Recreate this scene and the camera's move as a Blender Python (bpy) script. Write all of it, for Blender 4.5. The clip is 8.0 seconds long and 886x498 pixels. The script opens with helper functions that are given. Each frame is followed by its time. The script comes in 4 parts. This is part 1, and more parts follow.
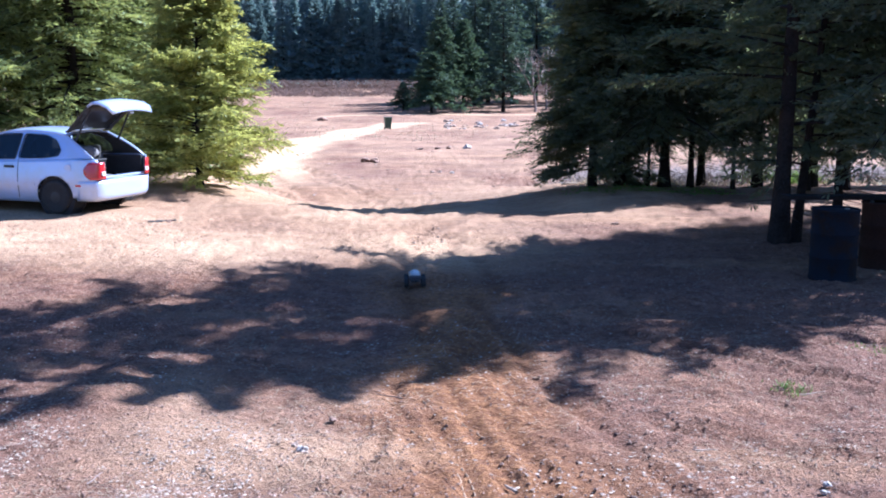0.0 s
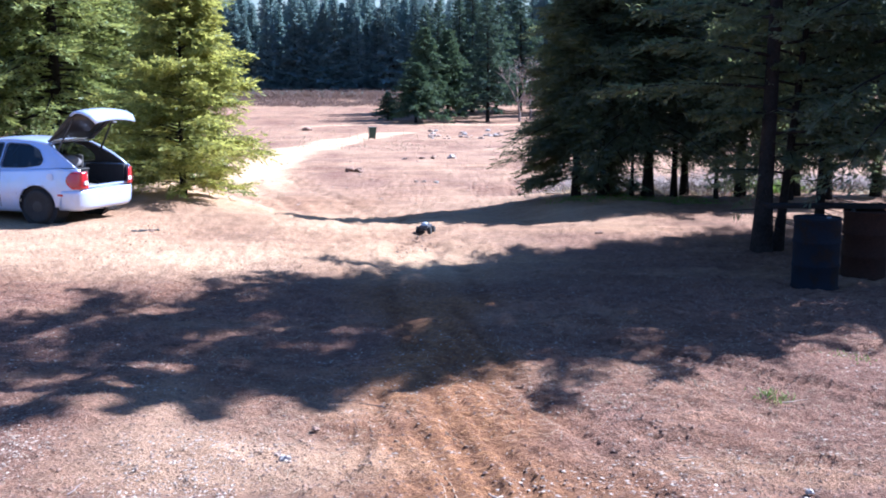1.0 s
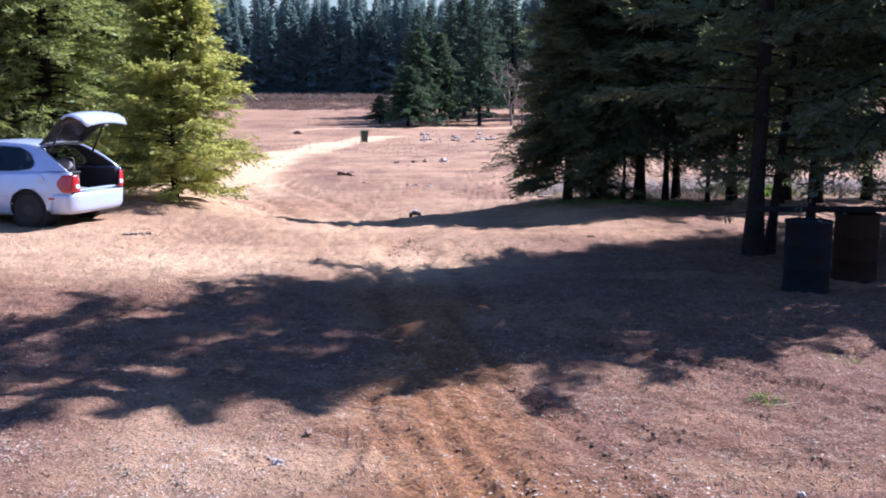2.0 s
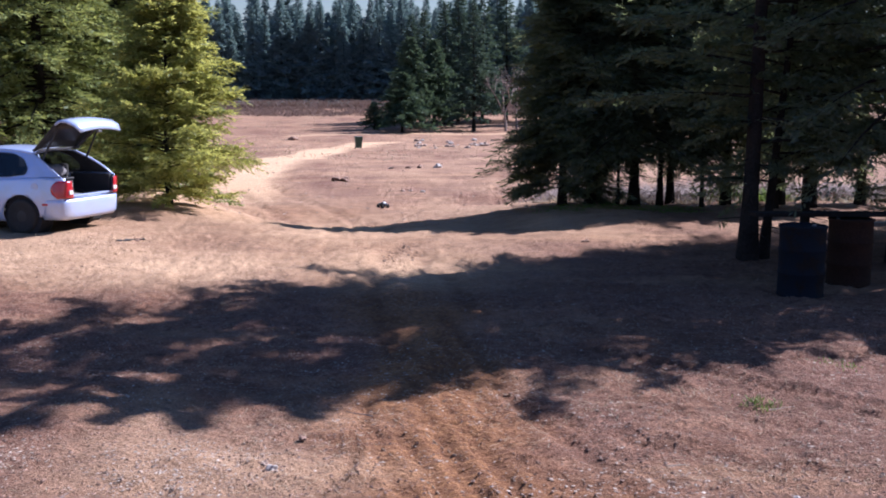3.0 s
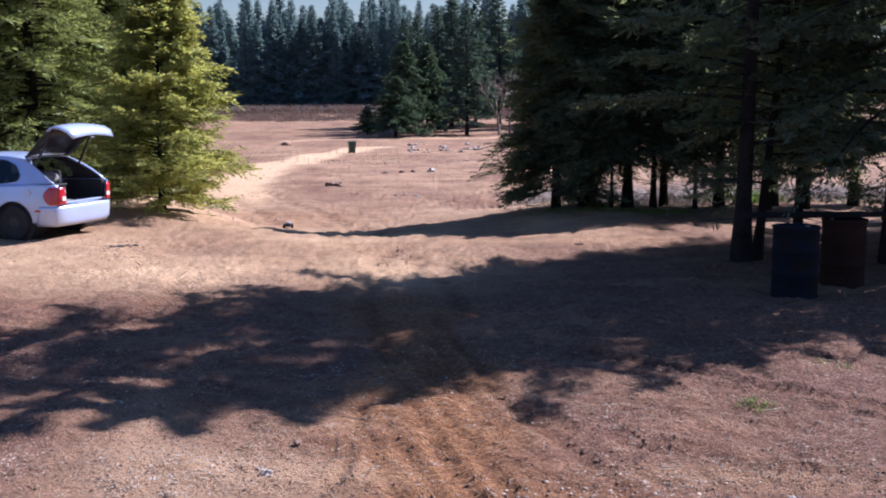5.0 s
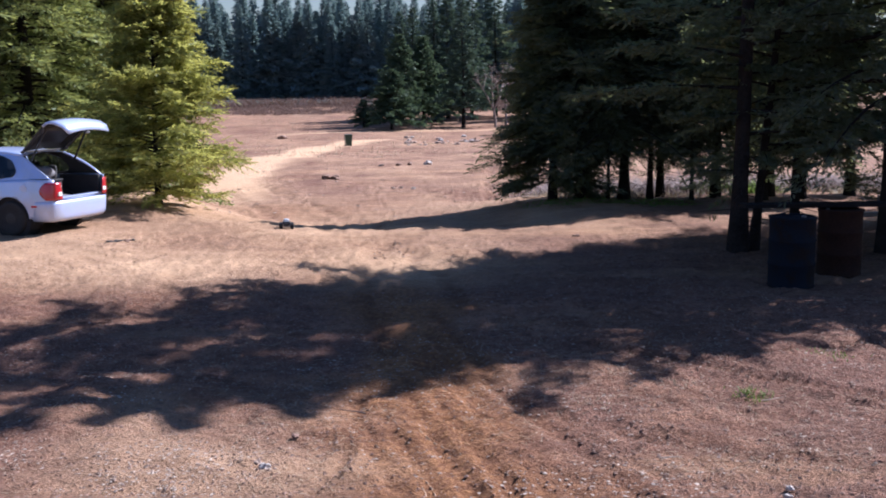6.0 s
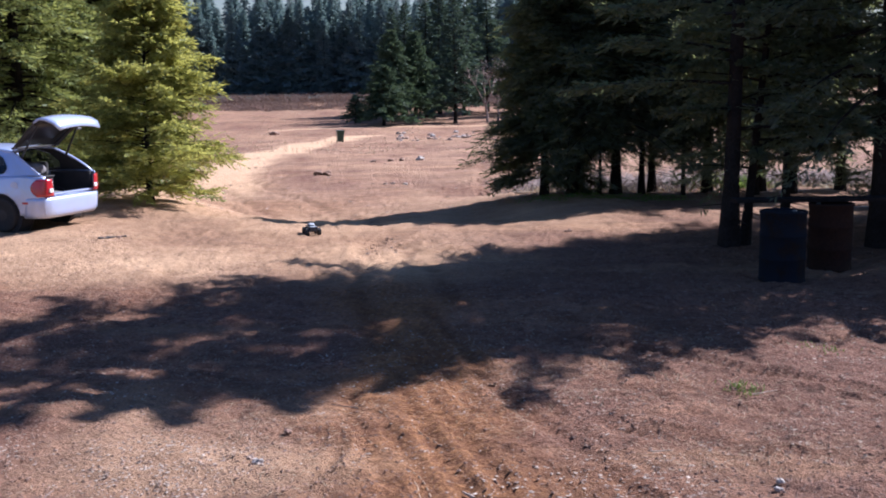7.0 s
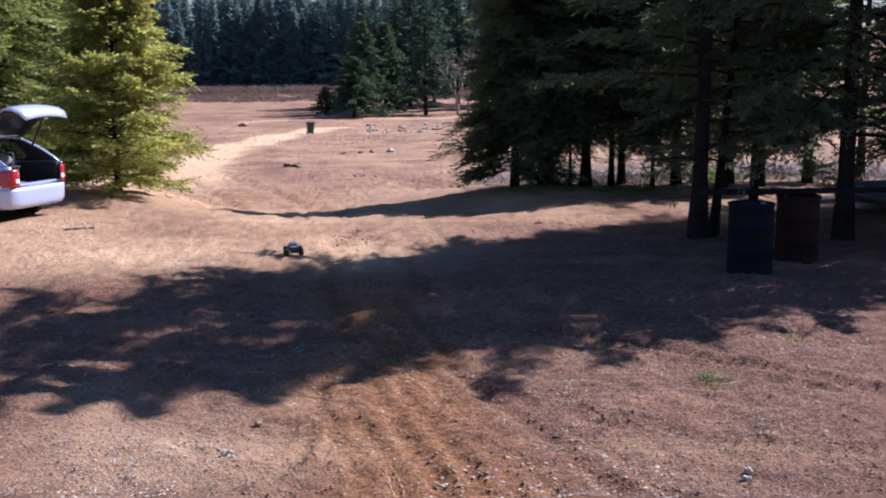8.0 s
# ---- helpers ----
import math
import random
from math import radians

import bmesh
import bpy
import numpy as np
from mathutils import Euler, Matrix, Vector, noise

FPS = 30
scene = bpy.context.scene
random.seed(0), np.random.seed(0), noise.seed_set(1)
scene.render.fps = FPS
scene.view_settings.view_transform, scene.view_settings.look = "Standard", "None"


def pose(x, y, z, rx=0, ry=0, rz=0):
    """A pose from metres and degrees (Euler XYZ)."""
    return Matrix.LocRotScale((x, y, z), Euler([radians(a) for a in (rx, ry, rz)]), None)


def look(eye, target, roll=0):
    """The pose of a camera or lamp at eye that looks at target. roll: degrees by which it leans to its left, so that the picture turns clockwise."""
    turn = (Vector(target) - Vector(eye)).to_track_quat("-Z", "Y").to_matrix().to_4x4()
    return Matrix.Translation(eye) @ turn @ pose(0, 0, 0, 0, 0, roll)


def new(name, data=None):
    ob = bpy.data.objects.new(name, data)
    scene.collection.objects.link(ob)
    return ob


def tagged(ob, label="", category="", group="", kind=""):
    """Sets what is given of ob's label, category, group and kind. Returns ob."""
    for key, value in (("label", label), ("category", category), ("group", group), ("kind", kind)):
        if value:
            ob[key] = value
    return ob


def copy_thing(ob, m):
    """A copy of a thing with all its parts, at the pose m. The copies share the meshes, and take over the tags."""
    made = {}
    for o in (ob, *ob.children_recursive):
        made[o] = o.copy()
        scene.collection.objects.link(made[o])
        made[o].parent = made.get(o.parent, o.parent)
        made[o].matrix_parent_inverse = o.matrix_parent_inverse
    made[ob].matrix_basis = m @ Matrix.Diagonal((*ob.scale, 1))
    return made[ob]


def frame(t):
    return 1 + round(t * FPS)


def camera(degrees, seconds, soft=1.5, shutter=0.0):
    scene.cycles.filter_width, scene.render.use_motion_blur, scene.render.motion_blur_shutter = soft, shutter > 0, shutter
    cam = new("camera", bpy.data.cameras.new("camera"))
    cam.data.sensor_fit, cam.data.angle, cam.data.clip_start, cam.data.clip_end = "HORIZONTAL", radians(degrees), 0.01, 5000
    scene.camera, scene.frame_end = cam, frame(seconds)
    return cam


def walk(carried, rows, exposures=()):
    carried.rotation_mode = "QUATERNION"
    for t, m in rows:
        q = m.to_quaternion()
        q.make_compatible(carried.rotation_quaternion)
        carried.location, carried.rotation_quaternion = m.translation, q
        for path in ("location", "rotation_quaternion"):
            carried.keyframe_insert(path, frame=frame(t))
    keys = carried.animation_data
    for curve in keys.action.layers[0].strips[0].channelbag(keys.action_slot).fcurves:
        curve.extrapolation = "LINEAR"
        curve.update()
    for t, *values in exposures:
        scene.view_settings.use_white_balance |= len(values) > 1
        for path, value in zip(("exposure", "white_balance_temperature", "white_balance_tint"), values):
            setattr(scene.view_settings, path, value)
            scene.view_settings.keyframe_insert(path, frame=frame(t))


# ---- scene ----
cam = camera(45.0, 8.0, soft=1.9, shutter=0.4)
ROWS = [
    (0.0, 0.000, 0.000, 2.600, 80.302, -0.015, -0.045),
    (0.5, 0.011, 0.015, 2.592, 80.681, -0.027, -0.475),
    (1.0, 0.010, 0.003, 2.589, 80.832, -0.084, -0.864),
    (1.5, 0.007, -0.001, 2.591, 80.896, -0.120, -1.095),
    (3.0, 0.006, 0.012, 2.577, 81.340, -0.078, -1.601),
    (3.5, 0.010, 0.012, 2.576, 81.483, -0.029, -1.681),
    (4.0, 0.005, 0.012, 2.574, 81.643, 0.003, -1.789),
    (4.5, 0.009, 0.021, 2.565, 81.657, 0.120, -1.873),
    (6.0, 0.016, 0.017, 2.567, 81.166, 0.675, -2.171),
    (6.5, 0.023, 0.005, 2.572, 81.019, 0.802, -2.275),
    (7.0, 0.019, -0.001, 2.566, 80.932, 0.774, -2.600),
    (7.5, 0.014, -0.005, 2.560, 80.839, 0.608, -3.399),
    (8.0, 0.014, -0.002, 2.557, 80.503, 0.493, -4.167),
]
EXPOSURES = [(0.0, 1.86, 4700, 22), (0.5, 2.0, 4700, 22), (1.0, 1.95, 4800, 22), (1.5, 1.8, 4950, 25), (3.0, 1.25, 5200, 29), (3.5, 1.2, 5200, 28), (4.5, 1.2, 5200, 28), (6.0, 1.19, 5250, 27), (8.0, 1.17, 5300, 28)]
walk(cam, [(t, pose(x, y, z, a, b, c)) for t, x, y, z, a, b, c in ROWS], EXPOSURES)

# ---- light: a high clear sky, the sun ahead and to the right ----
SUN_ELEV, SUN_AZ = 41.0, 62.5   # degrees; azimuth clockwise from +y
world = bpy.data.worlds.new("sky")
scene.world = world
world.use_nodes = True
wn = world.node_tree
wn.nodes.clear()
sky = wn.nodes.new("ShaderNodeTexSky")
sky.sky_type = "NISHITA"
sky.sun_disc = False
sky.sun_elevation, sky.sun_rotation = radians(SUN_ELEV), radians(SUN_AZ)
sky.air_density, sky.dust_density, sky.ozone_density = 1.65, 0.3, 7.5
back = wn.nodes.new("ShaderNodeBackground")
back.inputs["Strength"].default_value = 0.042
wout = wn.nodes.new("ShaderNodeOutputWorld")
wn.links.new(sky.outputs[0], back.inputs["Color"])
wn.links.new(back.outputs[0], wout.inputs["Surface"])

sun = new("sun", bpy.data.lights.new("sun", "SUN"))
sun.data.energy, sun.data.angle, sun.data.color = 5.0, radians(0.45), (1.0, 0.92, 0.76)
sun_from = Vector((math.sin(radians(SUN_AZ)) * math.cos(radians(SUN_ELEV)), math.cos(radians(SUN_AZ)) * math.cos(radians(SUN_ELEV)), math.sin(radians(SUN_ELEV))))
sun.matrix_world = look(sun_from * 60, (0, 0, 0))


# ---- material helpers ----
def shader(name):
    m = bpy.data.materials.new(name)
    m.use_nodes = True
    nt = m.node_tree
    return m, nt, nt.nodes["Principled BSDF"]


def node(nt, kind, **values):
    n = nt.nodes.new(kind)
    for key, value in values.items():
        n.inputs[key].default_value = value
    return n


def noise_tex(nt, vec, scale, detail=4.0, rough=0.55):
    n = node(nt, "ShaderNodeTexNoise", Scale=scale, Detail=detail, Roughness=rough)
    if vec is not None:
        nt.links.new(vec, n.inputs["Vector"])
    return n.outputs["Fac"]


def ramp(nt, fac, stops):
    n = nt.nodes.new("ShaderNodeValToRGB")
    el = n.color_ramp.elements
    while len(el) < len(stops):
        el.new(0.5)
    for e, (p, c) in zip(el, stops):
        e.position = p
        e.color = (*c, 1) if len(c) == 3 else c
    nt.links.new(fac, n.inputs[0])
    return n.outputs["Color"]


def blend(nt, fac, a, b, mode="MIX"):
    n = nt.nodes.new("ShaderNodeMix")
    n.data_type, n.blend_type = "RGBA", mode
    for sock, v in ((n.inputs[0], fac), (n.inputs[6], a), (n.inputs[7], b)):
        if isinstance(v, (int, float)):
            sock.default_value = v
        elif isinstance(v, tuple):
            sock.default_value = (*v, 1)
        else:
            nt.links.new(v, sock)
    return n.outputs[2]


def maths(nt, op, a, b=0.0, clamp=False):
    n = nt.nodes.new("ShaderNodeMath")
    n.operation, n.use_clamp = op, clamp
    for sock, v in ((n.inputs[0], a), (n.inputs[1], b)):
        if isinstance(v, (int, float)):
            sock.default_value = v
        else:
            nt.links.new(v, sock)
    return n.outputs[0]


def bump(nt, bsdf, height, strength=0.5, distance=0.02):
    n = node(nt, "ShaderNodeBump", Strength=strength, Distance=distance)
    nt.links.new(height, n.inputs["Height"])
    nt.links.new(n.outputs[0], bsdf.inputs["Normal"])


def plain(name, color, rough=0.5, metal=0.0, grain=20.0, vary=0.18, relief=0.0, coat=0.0, sheen=0.5):
    """A painted, plastic, rubber or bark surface with a two-scale variation."""
    m, nt, b = shader(name)
    co = nt.nodes.new("ShaderNodeTexCoord").outputs["Object"]
    n1, n2 = noise_tex(nt, co, grain), noise_tex(nt, co, grain * 0.13, 3)
    f = maths(nt, "MULTIPLY", maths(nt, "ADD", n1, n2), 0.5)
    lo = tuple(c * (1 - vary) for c in color)
    hi = tuple(min(1, c * (1 + vary)) for c in color)
    nt.links.new(ramp(nt, f, [(0.35, lo), (0.65, hi)]), b.inputs["Base Color"])
    b.inputs["Roughness"].default_value, b.inputs["Metallic"].default_value = rough, metal
    b.inputs["Coat Weight"].default_value = coat
    b.inputs["Specular IOR Level"].default_value = sheen
    if relief:
        bump(nt, b, n1, 0.6, relief)
    return m


def foliage(name, dark, light, through_colour, share=0.35):
    """Needles: each spray has its own tone, and lets some light through."""
    m, nt, b = shader(name)
    nt.nodes.remove(b)
    geo = nt.nodes.new("ShaderNodeNewGeometry")
    co = nt.nodes.new("ShaderNodeTexCoord").outputs["Object"]
    big = noise_tex(nt, co, 0.9, 2)
    f = maths(nt, "MULTIPLY", maths(nt, "ADD", geo.outputs["Random Per Island"], big), 0.5)
    col = ramp(nt, f, [(0.15, dark), (0.85, light)])
    d = node(nt, "ShaderNodeBsdfDiffuse", Roughness=0.6)
    nt.links.new(col, d.inputs["Color"])
    tr = nt.nodes.new("ShaderNodeBsdfTranslucent")
    nt.links.new(blend(nt, 0.5, col, through_colour), tr.inputs["Color"])
    gl = node(nt, "ShaderNodeBsdfGlossy", Roughness=0.45)
    gl.inputs["Color"].default_value = (0.8, 0.9, 0.8, 1)
    mx = node(nt, "ShaderNodeMixShader", Fac=share)
    nt.links.new(d.outputs[0], mx.inputs[1])
    nt.links.new(tr.outputs[0], mx.inputs[2])
    mg = node(nt, "ShaderNodeMixShader", Fac=0.015)
    nt.links.new(mx.outputs[0], mg.inputs[1])
    nt.links.new(gl.outputs[0], mg.inputs[2])
    nt.links.new(mg.outputs[0], nt.nodes["Material Output"].inputs["Surface"])
    return m


def ground_material():
    m, nt, b = shader("dry_earth")
    geo = nt.nodes.new("ShaderNodeNewGeometry")
    co = geo.outputs["Position"]
    n_big, n_mid = noise_tex(nt, co, 0.35, 5), noise_tex(nt, co, 2.3, 6, 0.6)
    n_fine, n_grit = noise_tex(nt, co, 16, 6, 0.7), noise_tex(nt, co, 48, 4, 0.75)
    earth = ramp(nt, n_mid, [(0.3, (0.115, 0.063, 0.042)), (0.48, (0.20, 0.115, 0.077)), (0.70, (0.31, 0.195, 0.135))])
    red = ramp(nt, n_fine, [(0.3, (0.11, 0.062, 0.050)), (0.7, (0.26, 0.155, 0.12))])
    col = blend(nt, ramp(nt, n_big, [(0.38, (0, 0, 0)), (0.62, (1, 1, 1))]), earth, red)
    col = blend(nt, 0.8, col, ramp(nt, n_grit, [(0.30, (0.12, 0.11, 0.1)), (0.5, (0.5, 0.5, 0.5)), (0.70, (0.92, 0.9, 0.88))]), "OVERLAY")
    # clumps of dark litter and flecks of pale grit
    clump = noise_tex(nt, co, 8.5, 9, 0.78)
    col = blend(nt, maths(nt, "MULTIPLY", ramp(nt, clump, [(0.41, (1, 1, 1)), (0.50, (0, 0, 0))]), 0.75), col, (0.070, 0.040, 0.031))
    fleck = noise_tex(nt, co, 30, 6, 0.8)
    col = blend(nt, maths(nt, "MULTIPLY", ramp(nt, fleck, [(0.58, (0, 0, 0)), (0.66, (1, 1, 1))]), 0.5), col, (0.46, 0.36, 0.27))
    # long drifts of darker soil and of yellow dust over the open ground
    mp = node(nt, "ShaderNodeMapping", Scale=(0.13, 0.42, 0.3))
    nt.links.new(co, mp.inputs["Vector"])
    drift = noise_tex(nt, mp.outputs[0], 1.0, 7, 0.68)
    col = blend(nt, maths(nt, "MULTIPLY", ramp(nt, drift, [(0.36, (1, 1, 1)), (0.50, (0, 0, 0))]), 0.6), col, (0.13, 0.075, 0.055))
    col = blend(nt, maths(nt, "MULTIPLY", ramp(nt, drift, [(0.52, (0, 0, 0)), (0.68, (1, 1, 1))]), 0.55), col, (0.40, 0.27, 0.165))
    mp2 = node(nt, "ShaderNodeMapping", Scale=(0.55, 1.3, 1.0))
    nt.links.new(co, mp2.inputs["Vector"])
    streak = noise_tex(nt, mp2.outputs[0], 1.0, 8, 0.7)
    col = blend(nt, maths(nt, "MULTIPLY", ramp(nt, streak, [(0.40, (1, 1, 1)), (0.50, (0, 0, 0))]), 0.45), col, (0.12, 0.072, 0.055))
    worn = nt.nodes.new("ShaderNodeAttribute")
    worn.attribute_name = "worn"
    pale = nt.nodes.new("ShaderNodeAttribute")
    pale.attribute_name = "pale"
    wf = maths(nt, "MULTIPLY", worn.outputs["Fac"], maths(nt, "ADD", maths(nt, "MULTIPLY", n_fine, 1.0), 0.38), True)
    col = blend(nt, wf, col, ramp(nt, n_fine, [(0.32, (0.13, 0.061, 0.030)), (0.5, (0.25, 0.13, 0.060)), (0.68, (0.39, 0.215, 0.10))]))
    pf = maths(nt, "MULTIPLY", pale.outputs["Fac"], maths(nt, "ADD", maths(nt, "MULTIPLY", n_mid, 0.6), maths(nt, "MULTIPLY", streak, 1.1)), True)
    col = blend(nt, pf, col, ramp(nt, n_fine, [(0.3, (0.43, 0.305, 0.195)), (0.7, (0.64, 0.485, 0.335))]))
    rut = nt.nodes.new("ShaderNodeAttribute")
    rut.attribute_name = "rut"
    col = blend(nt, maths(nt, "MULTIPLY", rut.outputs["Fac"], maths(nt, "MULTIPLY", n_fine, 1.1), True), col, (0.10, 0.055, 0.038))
    # bleached chips, needles and grit
    vor = node(nt, "ShaderNodeTexVoronoi", Scale=22.0)
    nt.links.new(co, vor.inputs["Vector"])
    chip = ramp(nt, vor.outputs["Distance"], [(0.10, (1, 1, 1)), (0.19, (0, 0, 0))])
    some = ramp(nt, noise_tex(nt, co, 5.5, 4), [(0.5, (0, 0, 0)), (0.62, (1, 1, 1))])
    cf = maths(nt, "MULTIPLY", chip, some)
    col = blend(nt, maths(nt, "MULTIPLY", cf, 0.6), col, (0.52, 0.45, 0.38))
    col = blend(nt, 1.0, col, (1.03, 0.93, 0.815), "MULTIPLY")
    nt.links.new(col, b.inputs["Base Color"])
    b.inputs["Roughness"].default_value = 0.95
    b.inputs["Specular IOR Level"].default_value = 0.2
    h = maths(nt, "ADD", maths(nt, "MULTIPLY", n_fine, 0.7), maths(nt, "ADD", maths(nt, "MULTIPLY", n_grit, 0.35), maths(nt, "MULTIPLY", cf, 0.25)))
    # cross bars of tyre treads in the ruts
    wave = node(nt, "ShaderNodeTexWave", Scale=4.2, Distortion=1.5, Detail=1.0)
    wave.wave_type, wave.bands_direction = "BANDS", "Y"
    nt.links.new(co, wave.inputs["Vector"])
    h = maths(nt, "ADD", h, maths(nt, "MULTIPLY", maths(nt, "MULTIPLY", wave.outputs["Fac"], rut.outputs["Fac"]), 0.35))
    bump(nt, b, h, 1.0, 0.075)
    return m


EARTH = ground_material()
BARK = plain("bark", (0.024, 0.020, 0.018), 0.95, grain=24, vary=0.45, relief=0.03, sheen=0.1)
BARK_GREY = plain("grey_twigs", (0.20, 0.16, 0.14), 0.95, grain=24, vary=0.3)
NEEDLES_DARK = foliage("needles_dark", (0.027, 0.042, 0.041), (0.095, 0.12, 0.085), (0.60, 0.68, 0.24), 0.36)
NEEDLES_MID = foliage("needles_mid", (0.024, 0.050, 0.032), (0.42, 0.48, 0.17), (0.50, 0.52, 0.10), 0.36)
NEEDLES_BEHIND = foliage("needles_behind", (0.03, 0.05, 0.048), (0.085, 0.13, 0.10), (0.14, 0.2, 0.08), 0.3)
NEEDLES_ROAD = foliage("needles_road", (0.026, 0.050, 0.040), (0.095, 0.145, 0.085), (0.16, 0.22, 0.08), 0.3)
NEEDLES_LIGHT = foliage("needles_light", (0.016, 0.034, 0.017), (0.42, 0.46, 0.14), (0.88, 0.82, 0.16), 0.48)
# distance haze is put into these bluer, paler needle tones
NEEDLES_HAZED = foliage("needles_hazed", (0.09, 0.13, 0.175), (0.24, 0.33, 0.32), (0.26, 0.38, 0.28), 0.4)


# ---- ground ----
def smooth(a, b, v):
    s = np.clip((np.asarray(v, float) - a) / (b - a), 0, 1)
    return s * s * (3 - 2 * s)


def lattice(ix, iy, seed):
    h = (ix.astype(np.int64) * 374761393 + iy.astype(np.int64) * 668265263 + seed * 974634721) & 0x7FFFFFFF
    h = ((h ^ (h >> 13)) * 1274126177) & 0x7FFFFFFF
    return ((h ^ (h >> 16)) & 0xFFFF) / 65535.0


def vnoise(x, y, seed=0):
    x, y = np.asarray(x, float), np.asarray(y, float)
    ix, iy = np.floor(x), np.floor(y)
    fx, fy = x - ix, y - iy
    fx, fy = fx * fx * (3 - 2 * fx), fy * fy * (3 - 2 * fy)
    a, b = lattice(ix, iy, seed), lattice(ix + 1, iy, seed)
    c, d = lattice(ix, iy + 1, seed), lattice(ix + 1, iy + 1, seed)
    return (a * (1 - fx) + b * fx) * (1 - fy) + (c * (1 - fx) + d * fx) * fy - 0.5


FIELD_Y = [0, 18, 21, 25, 31, 45, 62, 80, 95, 130, 172, 215, 260, 330, 500, 3000]
FIELD_Z = [-0.55, -0.68, -0.82, -0.82, -0.97, -1.35, -1.95, -2.5, -2.8, -2.6, -1.5, -0.8, 3.0, 10, 22, 60]
CREST_X = [-40, -9, -6.0, -3.8, -2.2, 0.0, 1.8, 3.0, 40]
CREST_Y = [26, 26, 24.0, 19.6, 17.6, 17.1, 17.6, 18.0, 18.0]
# ruts: half-width, depth, and the line they follow
RUTS = [
    (0.06, 0.022, [(0.02, 5.0), (-0.06, 6.6), (-0.30, 7.8), (-0.42, 8.6)]),
    (0.05, 0.018, [(0.30, 5.0), (0.12, 7.0), (-0.20, 8.2)]),
    (0.06, 0.022, [(0.62, 5.0), (0.38, 6.7), (0.12, 8.2), (0.0, 9.2)]),
    (0.07, 0.026, [(0.95, 5.0), (0.62, 6.8), (0.30, 8.4), (0.12, 10.0)]),
    (0.06, 0.022, [(1.16, 5.0), (0.80, 6.9), (0.42, 8.6), (0.2, 10.2)]),
    (0.07, 0.026, [(1.35, 5.0), (0.95, 7.0), (0.52, 8.8), (0.25, 11)]),
    (0.07, 0.026, [(1.75, 5.2), (1.25, 7.2), (0.75, 9.2), (0.3, 12)]),
    (0.05, 0.018, [(2.05, 5.4), (1.62, 6.8), (1.15, 8.2), (0.8, 9.4)]),
    (0.04, 0.016, [(-0.55, 5.0), (-0.45, 7.0), (-0.35, 9.0)]),
    (0.05, 0.020, [(-0.95, 5.2), (-0.62, 6.4), (-0.40, 7.4)]),
    (0.08, 0.050, [(1.7, 10.3), (2.26, 9.75), (3.0, 9.0), (3.77, 8.43), (5.0, 7.7)]),
    (0.07, 0.045, [(2.2, 9.75), (2.6, 9.6), (3.4, 9.75), (4.2, 10.06), (5.5, 10.6)]),
    (0.10, 0.028, [(1.6, 7.6), (2.6, 7.0), (3.8, 6.6), (5.5, 6.3)]),
    (0.16, 0.030, [(-0.1, 10), (-0.5, 13), (-0.4, 16.5), (0.3, 18.5)]),
    (0.14, 0.030, [(0.7, 12), (0.5, 14.5), (0.1, 16.5)]),
    (0.14, 0.028, [(-3.4, 11.5), (-3.0, 13), (-3.1, 15)]),
    (0.20, 0.040, [(-1.2, 19), (-2.2, 24), (-4.5, 32), (-6.5, 40)]),
    (0.22, 0.040, [(-0.3, 20), (-1.0, 26), (-3.2, 34), (-5.6, 42)]),
    (0.25, 0.050, [(2.5, 30), (3.8, 45), (5.2, 62)]),
    (0.22, 0.045, [(1.0, 35), (3.0, 40), (4.5, 46), (4.0, 54)]),
    (0.22, 0.045, [(2.2, 33), (4.2, 38.5), (5.6, 46), (5.0, 56)]),
    (0.28, 0.045, [(-7.0, 35), (-5.0, 30), (-3.4, 26), (-2.4, 22.5)]),
    (0.35, 0.045, [(-6.0, 45), (-2.0, 47.5), (3.0, 46.5), (6.0, 49)]),
    (0.40, 0.045, [(-7.0, 62), (-1.0, 64), (6.0, 60), (10, 62)]),
]
ROAD = [(-3.4, 25, 0.8), (-4.9, 31, 1.4), (-6.5, 38, 1.7), (-6.9, 43, 1.8), (-7.8, 54, 1.9), (-8.1, 67, 2.2), (-7.4, 82, 2.2), (-6.2, 94, 2.4), (-4.6, 101, 2.4), (-2.0, 101.7, 1.5)]
ROAD_FAR = [(-13, 113, 1.1), (-7.4, 117, 1.6), (-2, 119, 1.6), (6, 119.8, 1.5), (14, 121, 1.9), (45, 128, 2.4)]
WORN = [(0.35, 4.5, 1.2), (0.30, 6.5, 1.15), (0.27, 8.5, 0.85), (0.2, 10.0, 0.6), (-0.1, 13.5, 0.9), (-0.5, 15.5, 1.4), (-1.2, 17.5, 1.6), (-2.6, 22, 2.0), (-4.5, 30, 3.0)]


def line_gap(x, y, pts):
    """Distance to a broken line, and the width given along it."""
    best, wide = np.full(np.shape(x), 1e9), np.ones(np.shape(x))
    for p, q in zip(pts, pts[1:]):
        dx, dy = q[0] - p[0], q[1] - p[1]
        s = np.clip(((x - p[0]) * dx + (y - p[1]) * dy) / (dx * dx + dy * dy), 0, 1)
        g = np.hypot(x - p[0] - s * dx, y - p[1] - s * dy)
        if len(p) > 2:
            wide = np.where(g < best, p[2] + s * (q[2] - p[2]), wide)
        best = np.minimum(best, g)
    return best, wide


